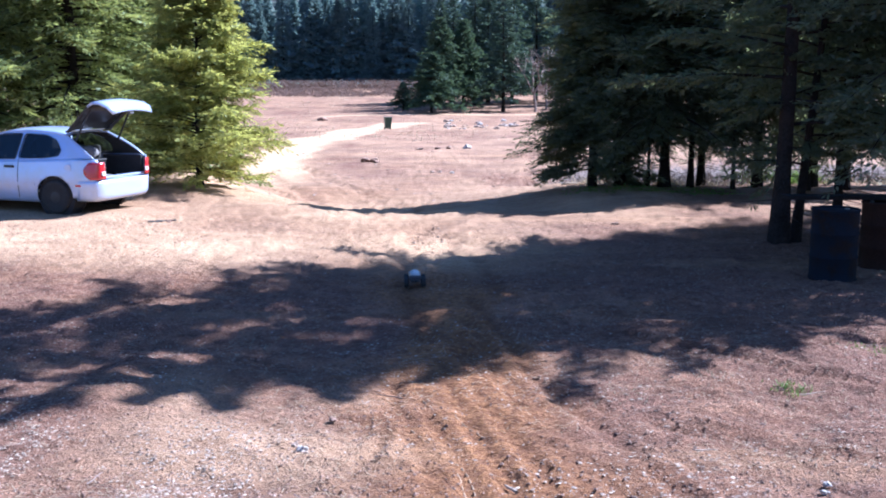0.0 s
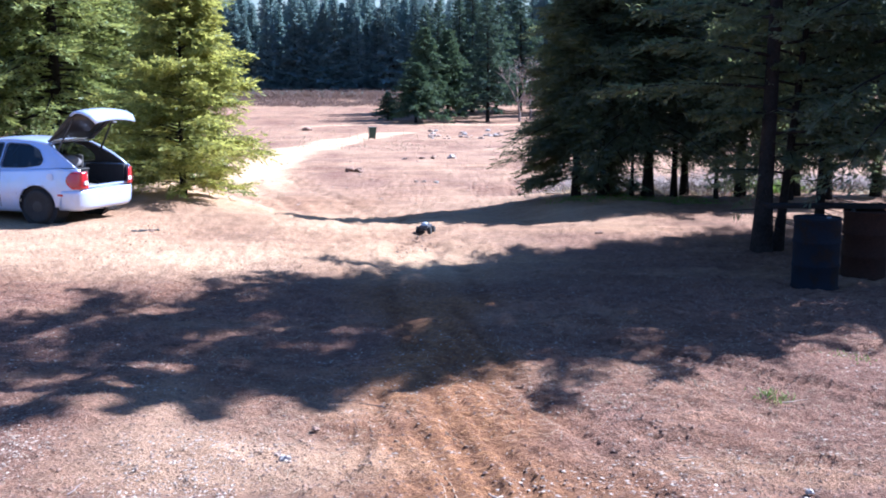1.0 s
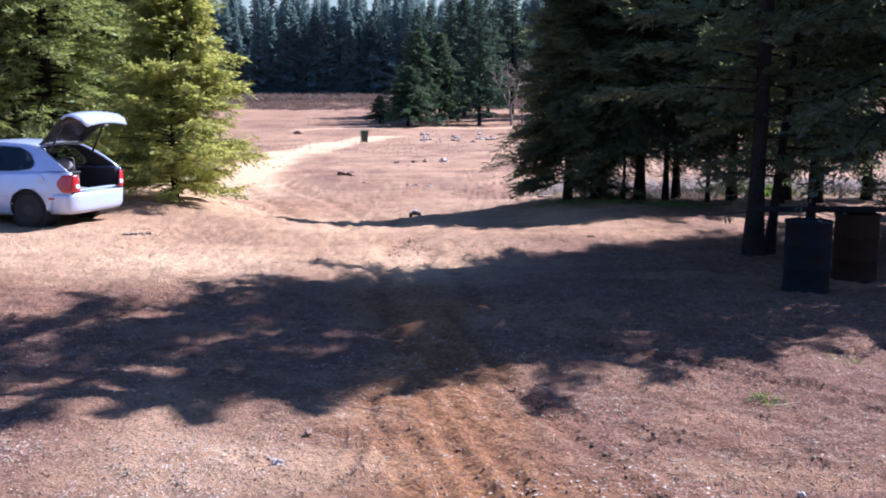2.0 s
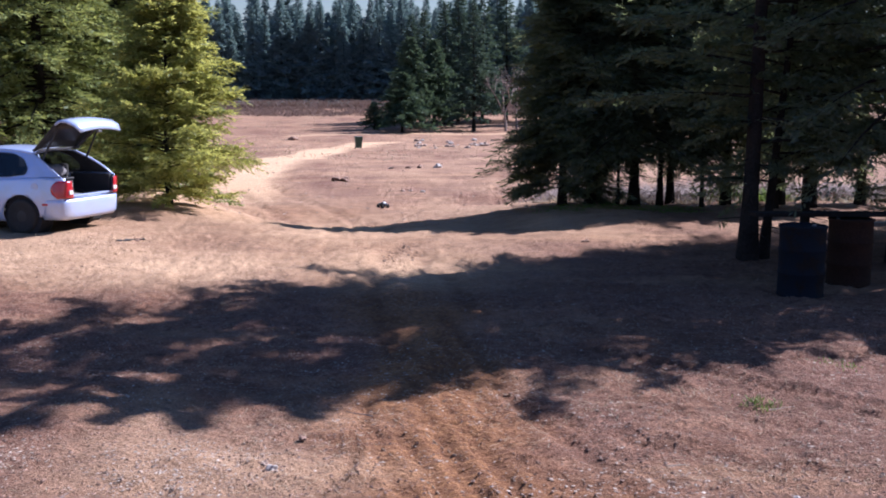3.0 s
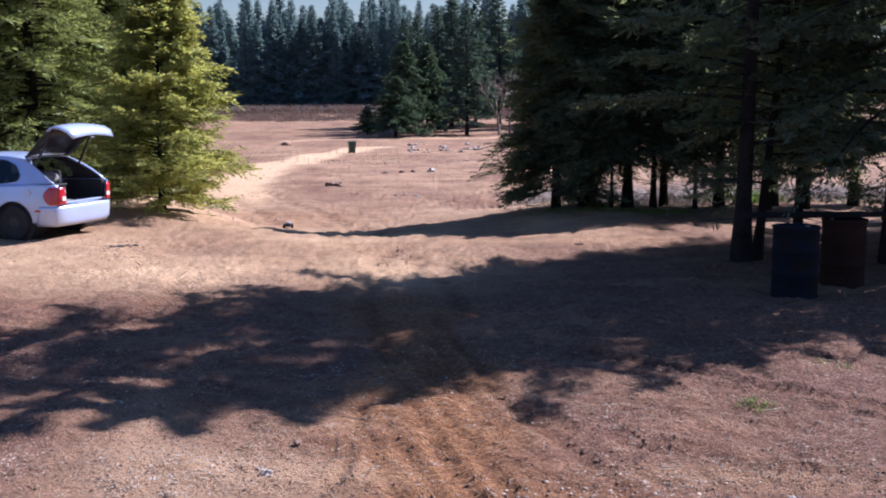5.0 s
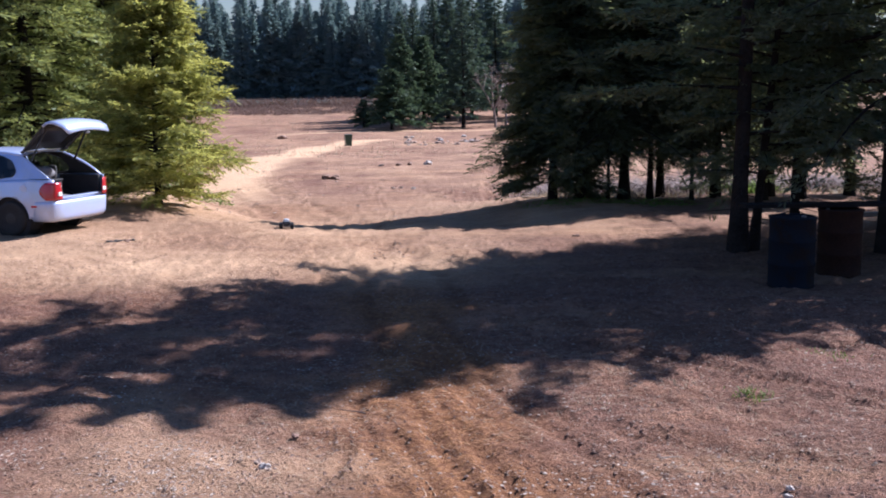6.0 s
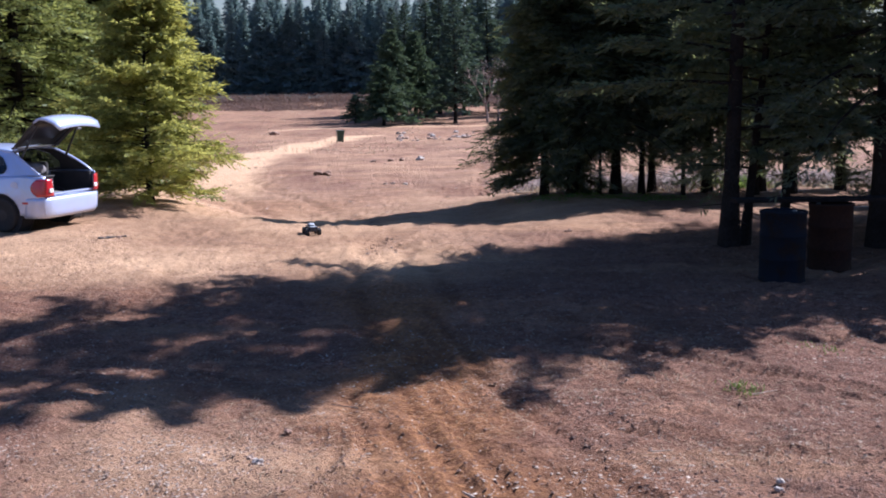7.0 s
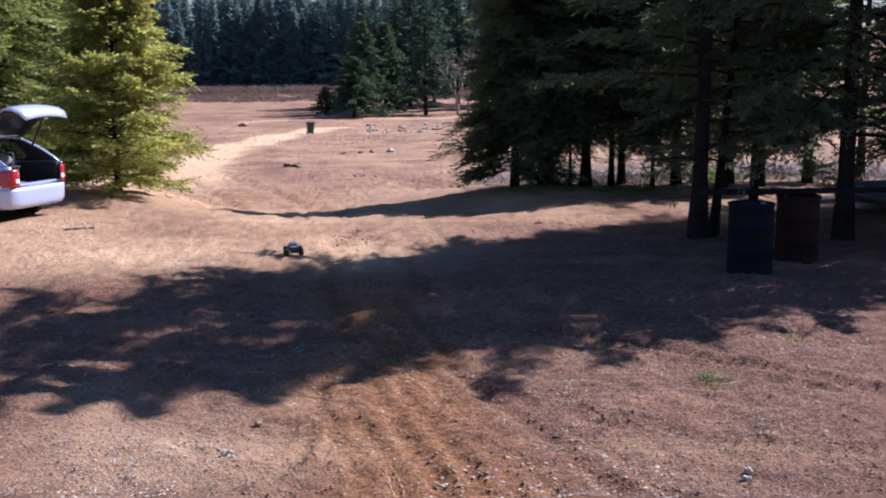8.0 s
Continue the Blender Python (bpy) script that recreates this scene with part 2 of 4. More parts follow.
def lanes(x, y):
    """Streaks that tyres have drawn along the worn track, -0.5 to 0.5."""
    q = x + 0.2 * (y - 7.0)
    mask = smooth(1.35, 0.7, np.abs(q - 0.35)) * smooth(9.8, 8.6, y)
    return mask * (0.65 * vnoise(q / 0.17, y / 2.2, 61) + 0.35 * vnoise(q / 0.09, y / 1.1, 62))


def height(x, y, fine=True):
    x, y = np.asarray(x, float), np.asarray(y, float)
    near = 1.05 * (1 - smooth(0.5, 5.2, y))
    near = near + 0.16 * smooth(-2.5, -6.0, x) * smooth(11, 17, y)
    near = near + 0.035 * np.exp(-((x + 0.2) ** 2 / 5 + (y - 16.3) ** 2 / 1.6))
    field = np.interp(y, FIELD_Y, FIELD_Z)
    yc = np.interp(x, CREST_X, CREST_Y)
    drop = smooth(0.0, 4.2 + 5.2 * smooth(2.2, 0.2, x), y - yc) * (1 - smooth(-2.6, 3.2, x) * (1 - 0.30 * smooth(4.5, 1.0, x)) * (1 - smooth(23.0, 34, y)))
    z = near * (1 - drop) + field * drop - 0.16 * smooth(3.0, 6.0, x) * smooth(17, 24, y) * (1 - drop)
    z = z + 0.01 * np.exp(-((x - 4.6) ** 2 / 7 + (y - 24.4) ** 2 / 1.6))
    z = z + 0.22 * vnoise(x / 9, y / 9, 3) * smooth(20, 32, y) + 0.09 * vnoise(x / 2.6, y / 2.6, 4)
    if fine:
        rough = 1 - 0.5 * smooth(20, 60, y)
        z = z + rough * (0.07 * vnoise(x / 0.9, y / 0.9, 5) + 0.045 * vnoise(x / 0.34, y / 0.34, 6) + 0.034 * vnoise(x / 0.14, y / 0.14, 7) + 0.055 * np.maximum(vnoise(x / 0.08, y / 0.08, 8) - 0.06, 0))
        z = z + 0.034 * lanes(x, y)
        for half, deep, pts in RUTS:
            g, _ = line_gap(x, y, pts)
            tread = 0.8 + 0.9 * np.sin(np.hypot(x - pts[0][0], y - pts[0][1]) * 6.283 / 0.10)
            z = z - 0.85 * deep * tread * np.exp(-(g / half) ** 2) + 0.45 * deep * np.exp(-((g - 2.0 * half) / (0.7 * half)) ** 2)
    return z


def ground_z(x, y):
    return float(height(np.array([x]), np.array([y]), False)[0])


def steps(dense_a, dense_b, step, end_a, end_b, grow=1.09):
    mid = list(np.arange(dense_a, dense_b + 1e-6, step))
    up, s = [], step
    while (up[-1] if up else dense_b) < end_b:
        s *= grow
        up.append((up[-1] if up else dense_b) + s)
    down, s = [], step
    while (down[-1] if down else dense_a) > end_a:
        s *= grow
        down.append((down[-1] if down else dense_a) - s)
    return np.array(down[::-1] + mid + up)


def grid_mesh(name, xs, ys):
    X, Y = np.meshgrid(xs, ys)
    Z = height(X, Y)
    v = np.stack([X.ravel(), Y.ravel(), Z.ravel()], 1)
    nx, ny = len(xs), len(ys)
    i = (np.arange(ny - 1)[:, None] * nx + np.arange(nx - 1)[None]).ravel()
    q = np.stack([i, i + 1, i + nx + 1, i + nx], 1)
    return raw_mesh(name, v, q), X.ravel(), Y.ravel()


def raw_mesh(name, verts, quads, shade=True):
    me = bpy.data.meshes.new(name)
    verts, quads = np.asarray(verts, np.float32), np.asarray(quads, np.int32)
    k = quads.shape[1]
    me.vertices.add(len(verts))
    me.vertices.foreach_set("co", verts.ravel())
    me.loops.add(quads.size)
    me.loops.foreach_set("vertex_index", quads.ravel())
    me.polygons.add(len(quads))
    me.polygons.foreach_set("loop_start", np.arange(0, quads.size, k, dtype=np.int32))
    me.polygons.foreach_set("use_smooth", np.full(len(quads), shade))
    me.update(calc_edges=True)
    return me


def build_ground():
    xs = steps(-4.6, 4.6, 0.042, -2600, 2600, 1.06)
    ys = np.concatenate([steps(5.9, 9.9, 0.036, -2600, 9.8, 1.12), steps(10.0, 12.0, 0.045, 10.1, 3000, 1.017)[1:]])
    me, X, Y = grid_mesh("ground", xs, ys)
    g, w = line_gap(X, Y, WORN)
    worn = (1 - smooth(0.35, 1.25, g / w + 0.8 * vnoise(X / 0.8, Y / 0.8, 21))) * 0.9 * (1 - 0.6 * smooth(11.5, 14.5, Y))
    tan = 0.22 * smooth(1.5, -1.5, X) * smooth(12.5, 15.0, Y) * (1 - smooth(26, 36, Y)) * (0.75 + 1.3 * vnoise(X / 1.9, Y / 2.2, 27) + 0.7 * vnoise(X / 0.5, Y / 0.8, 28))
    worn = np.maximum(worn, np.clip(tan, 0, 1))
    g1, w1 = line_gap(X, Y, ROAD)
    g2, w2 = line_gap(X, Y, ROAD_FAR)
    wob = 0.9 * vnoise(X / 2.5, Y / 4, 22)
    pale = np.maximum(1.35 * (1 - smooth(0.3, 1.2, g1 / w1 + 0.7 * wob)) * (0.3 + 0.7 * smooth(28, 46, Y)), 1 - smooth(0.4, 1.0, g2 / w2 + 0.4 * wob))
    dust = 0.55 * (1 - smooth(0.2, 1.2, np.hypot((X + 1.6) / 1.5, (Y - 7.0) / 1.6) + 0.9 * vnoise(X / 0.7, Y / 0.7, 23)))
    pale = np.maximum(pale, dust)
    field = 0.52 * smooth(15.5, 21, Y) * (1 - 0.5 * smooth(60, 120, Y)) * (0.65 + 1.1 * vnoise(X / 3, Y / 6, 24) + 0.8 * vnoise(X / 0.9, Y / 2.2, 26))
    pale = np.maximum(pale, field)
    left = 0.92 * smooth(3.0, -0.5, X) * smooth(12.6, 15.0, Y) * (1 - smooth(24, 30, Y)) * (0.8 + 0.9 * vnoise(X / 1.7, Y / 1.7, 25))
    pale = np.maximum(pale, left)
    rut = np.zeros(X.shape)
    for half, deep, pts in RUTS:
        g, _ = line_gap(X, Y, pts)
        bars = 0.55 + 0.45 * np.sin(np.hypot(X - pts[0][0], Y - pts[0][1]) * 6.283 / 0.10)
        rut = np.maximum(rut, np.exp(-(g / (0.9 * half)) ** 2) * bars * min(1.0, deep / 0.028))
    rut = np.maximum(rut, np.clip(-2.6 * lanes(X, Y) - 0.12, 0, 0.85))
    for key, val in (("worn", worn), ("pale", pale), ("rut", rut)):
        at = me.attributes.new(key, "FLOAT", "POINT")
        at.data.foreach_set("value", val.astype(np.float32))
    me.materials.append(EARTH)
    tagged(new("ground", me), "dry reddish-brown bare earth with wheel ruts and grit", "ground", kind="structure")


build_ground()


# ---- part helpers ----
def part(name, bm, material, parent, label="", smooth_faces=False):
    me = bpy.data.meshes.new(name)
    bm.to_mesh(me)
    bm.free()
    if smooth_faces:
        me.polygons.foreach_set("use_smooth", np.ones(len(me.polygons), bool))
    me.materials.append(material)
    ob = new(name, me)
    ob.parent = parent
    if label:
        ob["label"] = label
    return ob


def mesh_part(name, me, material, parent):
    me.materials.append(material)
    ob = new(name, me)
    ob.parent = parent
    return ob


def thing(name, m, label, category, group=""):
    ob = new(name)
    ob.matrix_world = m
    ob.empty_display_size = 0.2
    return tagged(ob, label, category, group)


# ---- trees ----
def tubes(paths, sides=5):
    """Tapered limbs: each path is rows of x, y, z, radius."""
    vs, qs, off = [], [], 0
    a = np.linspace(0, 2 * np.pi, sides, endpoint=False)
    for p in paths:
        p = np.asarray(p, float)
        t = np.gradient(p[:, :3], axis=0)
        t /= np.linalg.norm(t, axis=1, keepdims=True) + 1e-9
        ref = np.where(np.abs(t[:, 2:3]) > 0.8, np.array([[1.0, 0, 0]]), np.array([[0, 0, 1.0]]))
        u = np.cross(t, ref)
        u /= np.linalg.norm(u, axis=1, keepdims=True) + 1e-9
        w = np.cross(t, u)
        ring = p[:, None, :3] + p[:, None, 3:4] * (np.cos(a)[None, :, None] * u[:, None] + np.sin(a)[None, :, None] * w[:, None])
        n = len(p)
        vs.append(ring.reshape(-1, 3))
        i = np.arange(n - 1)[:, None] * sides + np.arange(sides)[None]
        j = np.arange(n - 1)[:, None] * sides + (np.arange(sides)[None] + 1) % sides
        qs.append(np.stack([i, j, j + sides, i + sides], -1).reshape(-1, 4) + off)
        off += n * sides
    return np.concatenate(vs), np.concatenate(qs)


def conifer(H, base, radius, trunk_r, branches, twigs, leaves, leaf, seed, droop=0.25, shape=0.75, lean=0.0, full=0.18, bare=0, rise=0.0, bushy=1.0, wide=0.105, thin=0.0, taper=0.0, ragged=0.75):
    """Trunk mesh and crown mesh of a conifer: limbs in uneven whorls, flat sprays of needles on them."""
    rng = np.random.default_rng(seed)
    zs = np.linspace(0, H, 14)
    bend = lean * (zs / H) + 0.012 * H * np.sin(zs / H * 4 + seed) * (zs / H)
    trunk = np.stack([bend, 0.4 * bend, zs, trunk_r * (1 - 0.93 * zs / H) * (1 + 0.55 * np.exp(-zs / 0.25))], 1)
    trunk[0, 2] = -0.25
    limbs, cen, ax, side = [trunk], [], [], []
    for k in range(branches):
        u = (k + rng.random()) / branches
        u = max(u, 0.001) ** 0.9
        z = base + (H * 0.985 - base) * u
        r = radius * (((1 - u) ** shape if shape < 1 else 1 - u ** shape) - full * np.exp(-u * 9)) * (0.875 + ragged * (rng.random() - 0.5)) + 0.06 * radius
        az = k * 2.39996 + rng.normal(0, 0.35)
        d = np.array([np.cos(az), np.sin(az), 0])
        up = rise + 0.42 * u - 0.05 + rng.normal(0, 0.06)
        s = np.linspace(0, 1, 6)
        bx = np.interp(z, zs, bend)
        p = np.array([bx, 0.4 * bx, z]) + d * (r * s)[:, None]
        p[:, 2] += r * (up * s - droop * (1 - 0.6 * u) * s ** 2)
        limbs.append(np.concatenate([p, (max(0.006, 0.06 * trunk_r + 0.010 * r) * (1.05 - s))[:, None]], 1))
        lat = np.array([-d[1], d[0], 0])
        n = max(4, int(twigs * (0.45 + 0.55 * r / radius)))
        st = 0.16 + 0.84 * (np.arange(n) + rng.random(n)) / n
        o = np.stack([np.interp(st, s, p[:, i]) for i in range(3)], 1)
        sg = np.where(np.arange(n) % 2 == 0, 1.0, -1.0)
        ln = bushy * (0.15 + 0.30 * r * (1.25 - 0.8 * st)) * (0.7 + 0.6 * rng.random(n))
        td = d * (0.75 + 0.3 * rng.random((n, 1))) + lat * (sg * (0.85 - 0.5 * st))[:, None] + np.array([0, 0, 1.0]) * rng.normal(-0.16 - 0.25 * droop, 0.22, (n, 1))
        td /= np.linalg.norm(td, axis=1, keepdims=True)
        m = leaves
        q = (np.arange(m) + 0.5) / m
        oo = o[:, None] + td[:, None] * (ln[:, None] * q[None])[..., None]
        ls = np.cross(td, np.array([0, 0, 1.0])) + rng.normal(0, 0.25, (n, 3))
        ls /= np.linalg.norm(ls, axis=1, keepdims=True)
        flip = np.where(np.arange(m) % 2 == 0, 1.0, -1.0)[None, :, None]
        ld = td[:, None] * 0.8 + ls[:, None] * flip * 0.75 + rng.normal(0, 0.28, (n, m, 3))
        ld[:, -1] = td
        ld /= np.linalg.norm(ld, axis=2, keepdims=True)
        a_k = (ld * (leaf * (1 - taper * u) * (0.7 + 0.7 * rng.random((n, m, 1))))).reshape(-1, 3)
        s_k = np.cross(ld, rng.normal(0, 1, (n, m, 3)) * 0.55 + np.array([0, 0, 1.0])).reshape(-1, 3)
        keep = rng.random(n * m) > thin * float(smooth(0.25, 0.6, u))
        cen.append(oo.reshape(-1, 3)[keep])
        ax.append(a_k[keep])
        side.append(s_k[keep])
    for k in range(bare):   # dead limbs below the crown
        z, az = rng.uniform(0.25 * base, base), rng.uniform(0, 6.28)
        s = np.linspace(0, 1, 4)
        r = rng.uniform(0.3, 0.8) * radius * 0.5
        p = np.array([0, 0, z]) + np.array([np.cos(az), np.sin(az), -0.15]) * (r * s)[:, None]
        limbs.append(np.concatenate([p, (0.011 * (1.1 - s))[:, None]], 1))
    cen, ax, side = np.concatenate(cen), np.concatenate(ax), np.concatenate(side)
    side /= np.linalg.norm(side, axis=1, keepdims=True) + 1e-9
    hw = wide * np.linalg.norm(ax, axis=1, keepdims=True)
    v = np.stack([cen, cen + ax * 0.45 + side * hw, cen + ax, cen + ax * 0.45 - side * hw], 1).reshape(-1, 3)
    q = np.arange(len(v)).reshape(-1, 4)
    tv, tq = tubes(limbs)
    return raw_mesh("trunk", tv, tq), raw_mesh("crown", v, q, False)


def tree(name, x, y, meshes, bark, needles, label, category="tree", group="", turn=0.0, size=1.0):
    t = thing(name, pose(x, y, ground_z(x, y) - 0.03, 0, 0, turn), label, category, group)
    t.scale = (size, size, size)
    mesh_part("trunk", meshes[0], bark, t)
    mesh_part("crown", meshes[1], needles, t)
    return t


def copies(rows):
    for src, x, y, turn, size, *slim in rows:
        c = copy_thing(src, pose(x, y, ground_z(x, y) - 0.03, 0, slim[1] if len(slim) > 1 else 0, 0) @ pose(0, 0, 0, 0, 0, turn))
        w = size * (slim[0] if slim else 1.0)
        c.scale = (w, w, size)


# the young tree beside the car
tree("young_fir_tree", -5.0, 22.0, conifer(4.9, 0.22, 1.88, 0.07, 190, 34, 22, 0.095, 11, 0.10, 0.9, full=0.30, rise=0.14, bushy=1.0, wide=0.14), BARK, NEEDLES_LIGHT, "young yellow-green fir tree standing beside the car", "tree")

# tall firs behind the car
big_a = tree("fir_tree", -9.4, 27.5, conifer(13, 0.2, 3.1, 0.17, 320, 30, 15, 0.15, 21, 0.30, 0.66, bushy=0.8, wide=0.15), BARK, NEEDLES_MID, "tall dense green fir tree behind the car", "tree", "firs behind the car")
copies([(big_a, -12.6, 25.5, 80, 1.05), (big_a, -8.7, 32.0, 190, 0.95), (big_a, -15.6, 29.0, 250, 1.15), (big_a, -11.5, 33.0, 20, 1.2), (big_a, -10.6, 40.0, 300, 1.0)])

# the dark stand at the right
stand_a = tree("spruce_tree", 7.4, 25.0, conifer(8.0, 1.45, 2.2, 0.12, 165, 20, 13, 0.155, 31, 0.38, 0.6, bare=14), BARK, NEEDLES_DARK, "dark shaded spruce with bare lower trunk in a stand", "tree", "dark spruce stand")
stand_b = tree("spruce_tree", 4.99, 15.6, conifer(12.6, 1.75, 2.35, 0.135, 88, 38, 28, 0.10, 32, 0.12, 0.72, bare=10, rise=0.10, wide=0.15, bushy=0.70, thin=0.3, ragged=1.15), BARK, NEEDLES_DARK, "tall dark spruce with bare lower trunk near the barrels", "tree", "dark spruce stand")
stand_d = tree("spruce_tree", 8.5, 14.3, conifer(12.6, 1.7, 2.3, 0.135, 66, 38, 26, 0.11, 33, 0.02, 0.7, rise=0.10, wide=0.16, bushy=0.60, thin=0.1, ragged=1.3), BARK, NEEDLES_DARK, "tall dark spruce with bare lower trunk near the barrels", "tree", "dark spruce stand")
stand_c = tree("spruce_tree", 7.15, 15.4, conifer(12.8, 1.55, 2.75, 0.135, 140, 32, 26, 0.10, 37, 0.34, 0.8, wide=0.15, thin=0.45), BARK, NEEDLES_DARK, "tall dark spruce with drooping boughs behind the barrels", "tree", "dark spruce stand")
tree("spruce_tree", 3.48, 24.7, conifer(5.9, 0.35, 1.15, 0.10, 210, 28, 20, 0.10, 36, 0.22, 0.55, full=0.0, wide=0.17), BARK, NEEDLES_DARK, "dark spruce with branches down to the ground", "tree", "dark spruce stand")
copies([
    (stand_a, 4.38, 25.2, 140, 0.86, 1.12), (stand_a, 4.68, 24.2, 10, 0.62, 0.6), (stand_a, 5.08, 24.4, 200, 0.95, 1.12),
    (stand_a, 5.8, 24.9, 310, 0.8, 0.8), (stand_a, 6.2, 25.6, 40, 0.95, 0.9), (stand_a, 6.6, 24.2, 260, 0.7, 0.6), (stand_a, 4.09, 24.5, 160, 0.83, 1.15), (stand_a, 8.6, 24.8, 100, 1.0),
    (stand_b, 5.32, 15.95, 190, 0.66, 0.85, 5), (stand_a, 6.45, 17.3, 75, 1.0, 0.68), (stand_a, 8.15, 23.8, 300, 0.85, 0.8), (stand_a, 8.95, 23.6, 30, 0.85, 0.75),
    (stand_c, 10.6, 15.4, 130, 1.0), (stand_c, 9.6, 17.4, 220, 0.85), (stand_c, 12.5, 19.0, 60, 0.95), (stand_c, 14.0, 21.5, 310, 1.0), (stand_d, 10.4, 24.5, 10, 0.8), (stand_d, 12.4, 26.0, 220, 0.8)])

# trees in the middle distance
mid_a = tree("fir_tree", -1.2, 121.5, conifer(6.8, 1.0, 3.7, 0.16, 130, 18, 12, 0.36, 41, 0.18, 0.9, wide=0.18, rise=0.08, taper=0.5, bushy=0.8), BARK, NEEDLES_ROAD, "broad green fir tree at the road's bend", "tree", "firs by the road")
mid_b = tree("fir_tree", 1.3, 134, conifer(14.5, 1.6, 3.3, 0.2, 130, 15, 10, 0.42, 42, 0.2, 0.97, bare=8, wide=0.18, rise=0.05, taper=0.6, bushy=0.75), BARK, NEEDLES_BEHIND, "tall dark fir tree by the road", "tree", "firs by the road")
copies([
    (mid_a, -4.6, 128, 100, 0.5), (mid_a, -0.2, 129, 200, 1.6, 0.62), (mid_a, 2.6, 132, 70, 1.6, 0.65), (mid_b, 4.2, 140, 60, 1.1), (mid_b, 7.2, 127, 170, 1.05), (mid_b, 6.2, 146, 230, 1.25),
    (mid_b, 9.2, 142, 20, 1.2), (mid_b, -0.3, 146, 300, 1.0), (mid_b, 13.0, 150, 90, 1.3), (mid_b, 18, 140, 140, 1.2), (mid_b, 23, 150, 10, 1.3), (mid_b, 28, 138, 200, 1.2),
    (mid_b, 34, 150, 50, 1.3), (mid_b, 40, 140, 80, 1.2), (mid_a, 24, 118, 10, 0.6), (mid_a, 33, 112, 70, 0.7)])

# the forest wall; its needle colour carries the blue of distance haze
far = [tree("conifer_tree", x, 216, conifer(18 + 1.5 * k, 0.3, 3.3, 0.25, 210, 10, 7, 0.85, 50 + k, 0.15, (0.85, 0.95, 1.15)[k], wide=0.24, rise=0.05, taper=0.75, bushy=0.95), BARK, NEEDLES_HAZED, "tall dark conifer in the far forest edge", "tree", "far forest edge") for k, x in enumerate((-20.0, -14.0, -8.0))]
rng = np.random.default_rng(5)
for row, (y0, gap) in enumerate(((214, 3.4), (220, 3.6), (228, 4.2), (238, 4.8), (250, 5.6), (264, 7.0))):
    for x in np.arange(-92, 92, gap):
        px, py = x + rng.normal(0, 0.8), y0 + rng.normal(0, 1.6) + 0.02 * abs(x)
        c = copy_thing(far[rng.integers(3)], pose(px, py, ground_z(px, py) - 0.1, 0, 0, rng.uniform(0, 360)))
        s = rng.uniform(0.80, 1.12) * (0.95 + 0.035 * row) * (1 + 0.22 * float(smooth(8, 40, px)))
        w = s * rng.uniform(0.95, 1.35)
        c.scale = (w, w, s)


# ---- shape helpers ----
def slab(sx, sy, sz, at=(0, 0, 0), bevel=0.0, seg=2):
    bm = bmesh.new()
    bmesh.ops.create_cube(bm, size=1.0, matrix=Matrix.Translation(at) @ Matrix.Diagonal((sx, sy, sz, 1)))
    if bevel:
        bmesh.ops.bevel(bm, geom=bm.edges[:], offset=bevel, segments=seg, affect="EDGES", profile=0.6)
    return bm


def lathe(profile, sides=24, axis="Z", at=(0, 0, 0), sector=360.0):
    """A turned solid from rows of (radius, height)."""
    bm = bmesh.new()
    rings = []
    for r, h in profile:
        ring = []
        for k in range(sides):
            a = radians(sector) * k / sides
            c, s = r * math.cos(a), r * math.sin(a)
            p = (c, s, h) if axis == "Z" else (c, h, s)
            ring.append(bm.verts.new((p[0] + at[0], p[1] + at[1], p[2] + at[2])))
        rings.append(ring)
    for a, b in zip(rings, rings[1:]):
        for k in range(sides):
            bm.faces.new((a[k], a[(k + 1) % sides], b[(k + 1) % sides], b[k]))
    bm.faces.new(rings[0][::-1])
    bm.faces.new(rings[-1])
    bmesh.ops.recalc_face_normals(bm, faces=bm.faces)
    return bm


def sheet(rows, thick=0.0):
    """A surface over rows of points, given a thickness."""
    bm = bmesh.new()
    vs = [[bm.verts.new(p) for p in row] for row in rows]
    for a, b in zip(vs, vs[1:]):
        for k in range(len(a) - 1):
            bm.faces.new((a[k], a[k + 1], b[k + 1], b[k]))
    bmesh.ops.recalc_face_normals(bm, faces=bm.faces)
    if thick:
        bmesh.ops.solidify(bm, geom=bm.faces[:], thickness=thick)
    return bm


def panel(outer, holes, lift, thick):
    """A flat outline in x, z with openings, lifted to a surface y = lift(x, z)."""
    bm = bmesh.new()
    edges = []
    for loop in [outer, *holes]:
        vs = [bm.verts.new((x, lift(x, z), z)) for x, z in loop]
        edges += [bm.edges.new((a, b)) for a, b in zip(vs, vs[1:] + vs[:1])]
    bmesh.ops.triangle_fill(bm, use_beauty=True, edges=edges)
    bmesh.ops.recalc_face_normals(bm, faces=bm.faces)
    if thick:
        bmesh.ops.solidify(bm, geom=bm.faces[:], thickness=thick)
    return bm


def round_loop(pts, cut=0.05, seg=4):
    """Rounds the corners of an outline."""
    out = []
    n = len(pts)
    for k in range(n):
        p, a, b = Vector(pts[k]), Vector(pts[k - 1]), Vector(pts[(k + 1) % n])
        u, w = (a - p), (b - p)
        c = min(cut, 0.4 * u.length, 0.4 * w.length)
        s, e = p + u.normalized() * c, p + w.normalized() * c
        for i in range(seg + 1):
            t = i / seg
            q = s * (1 - t) ** 2 + p * 2 * t * (1 - t) + e * t ** 2
            out.append((q.x, q.y))
    return out


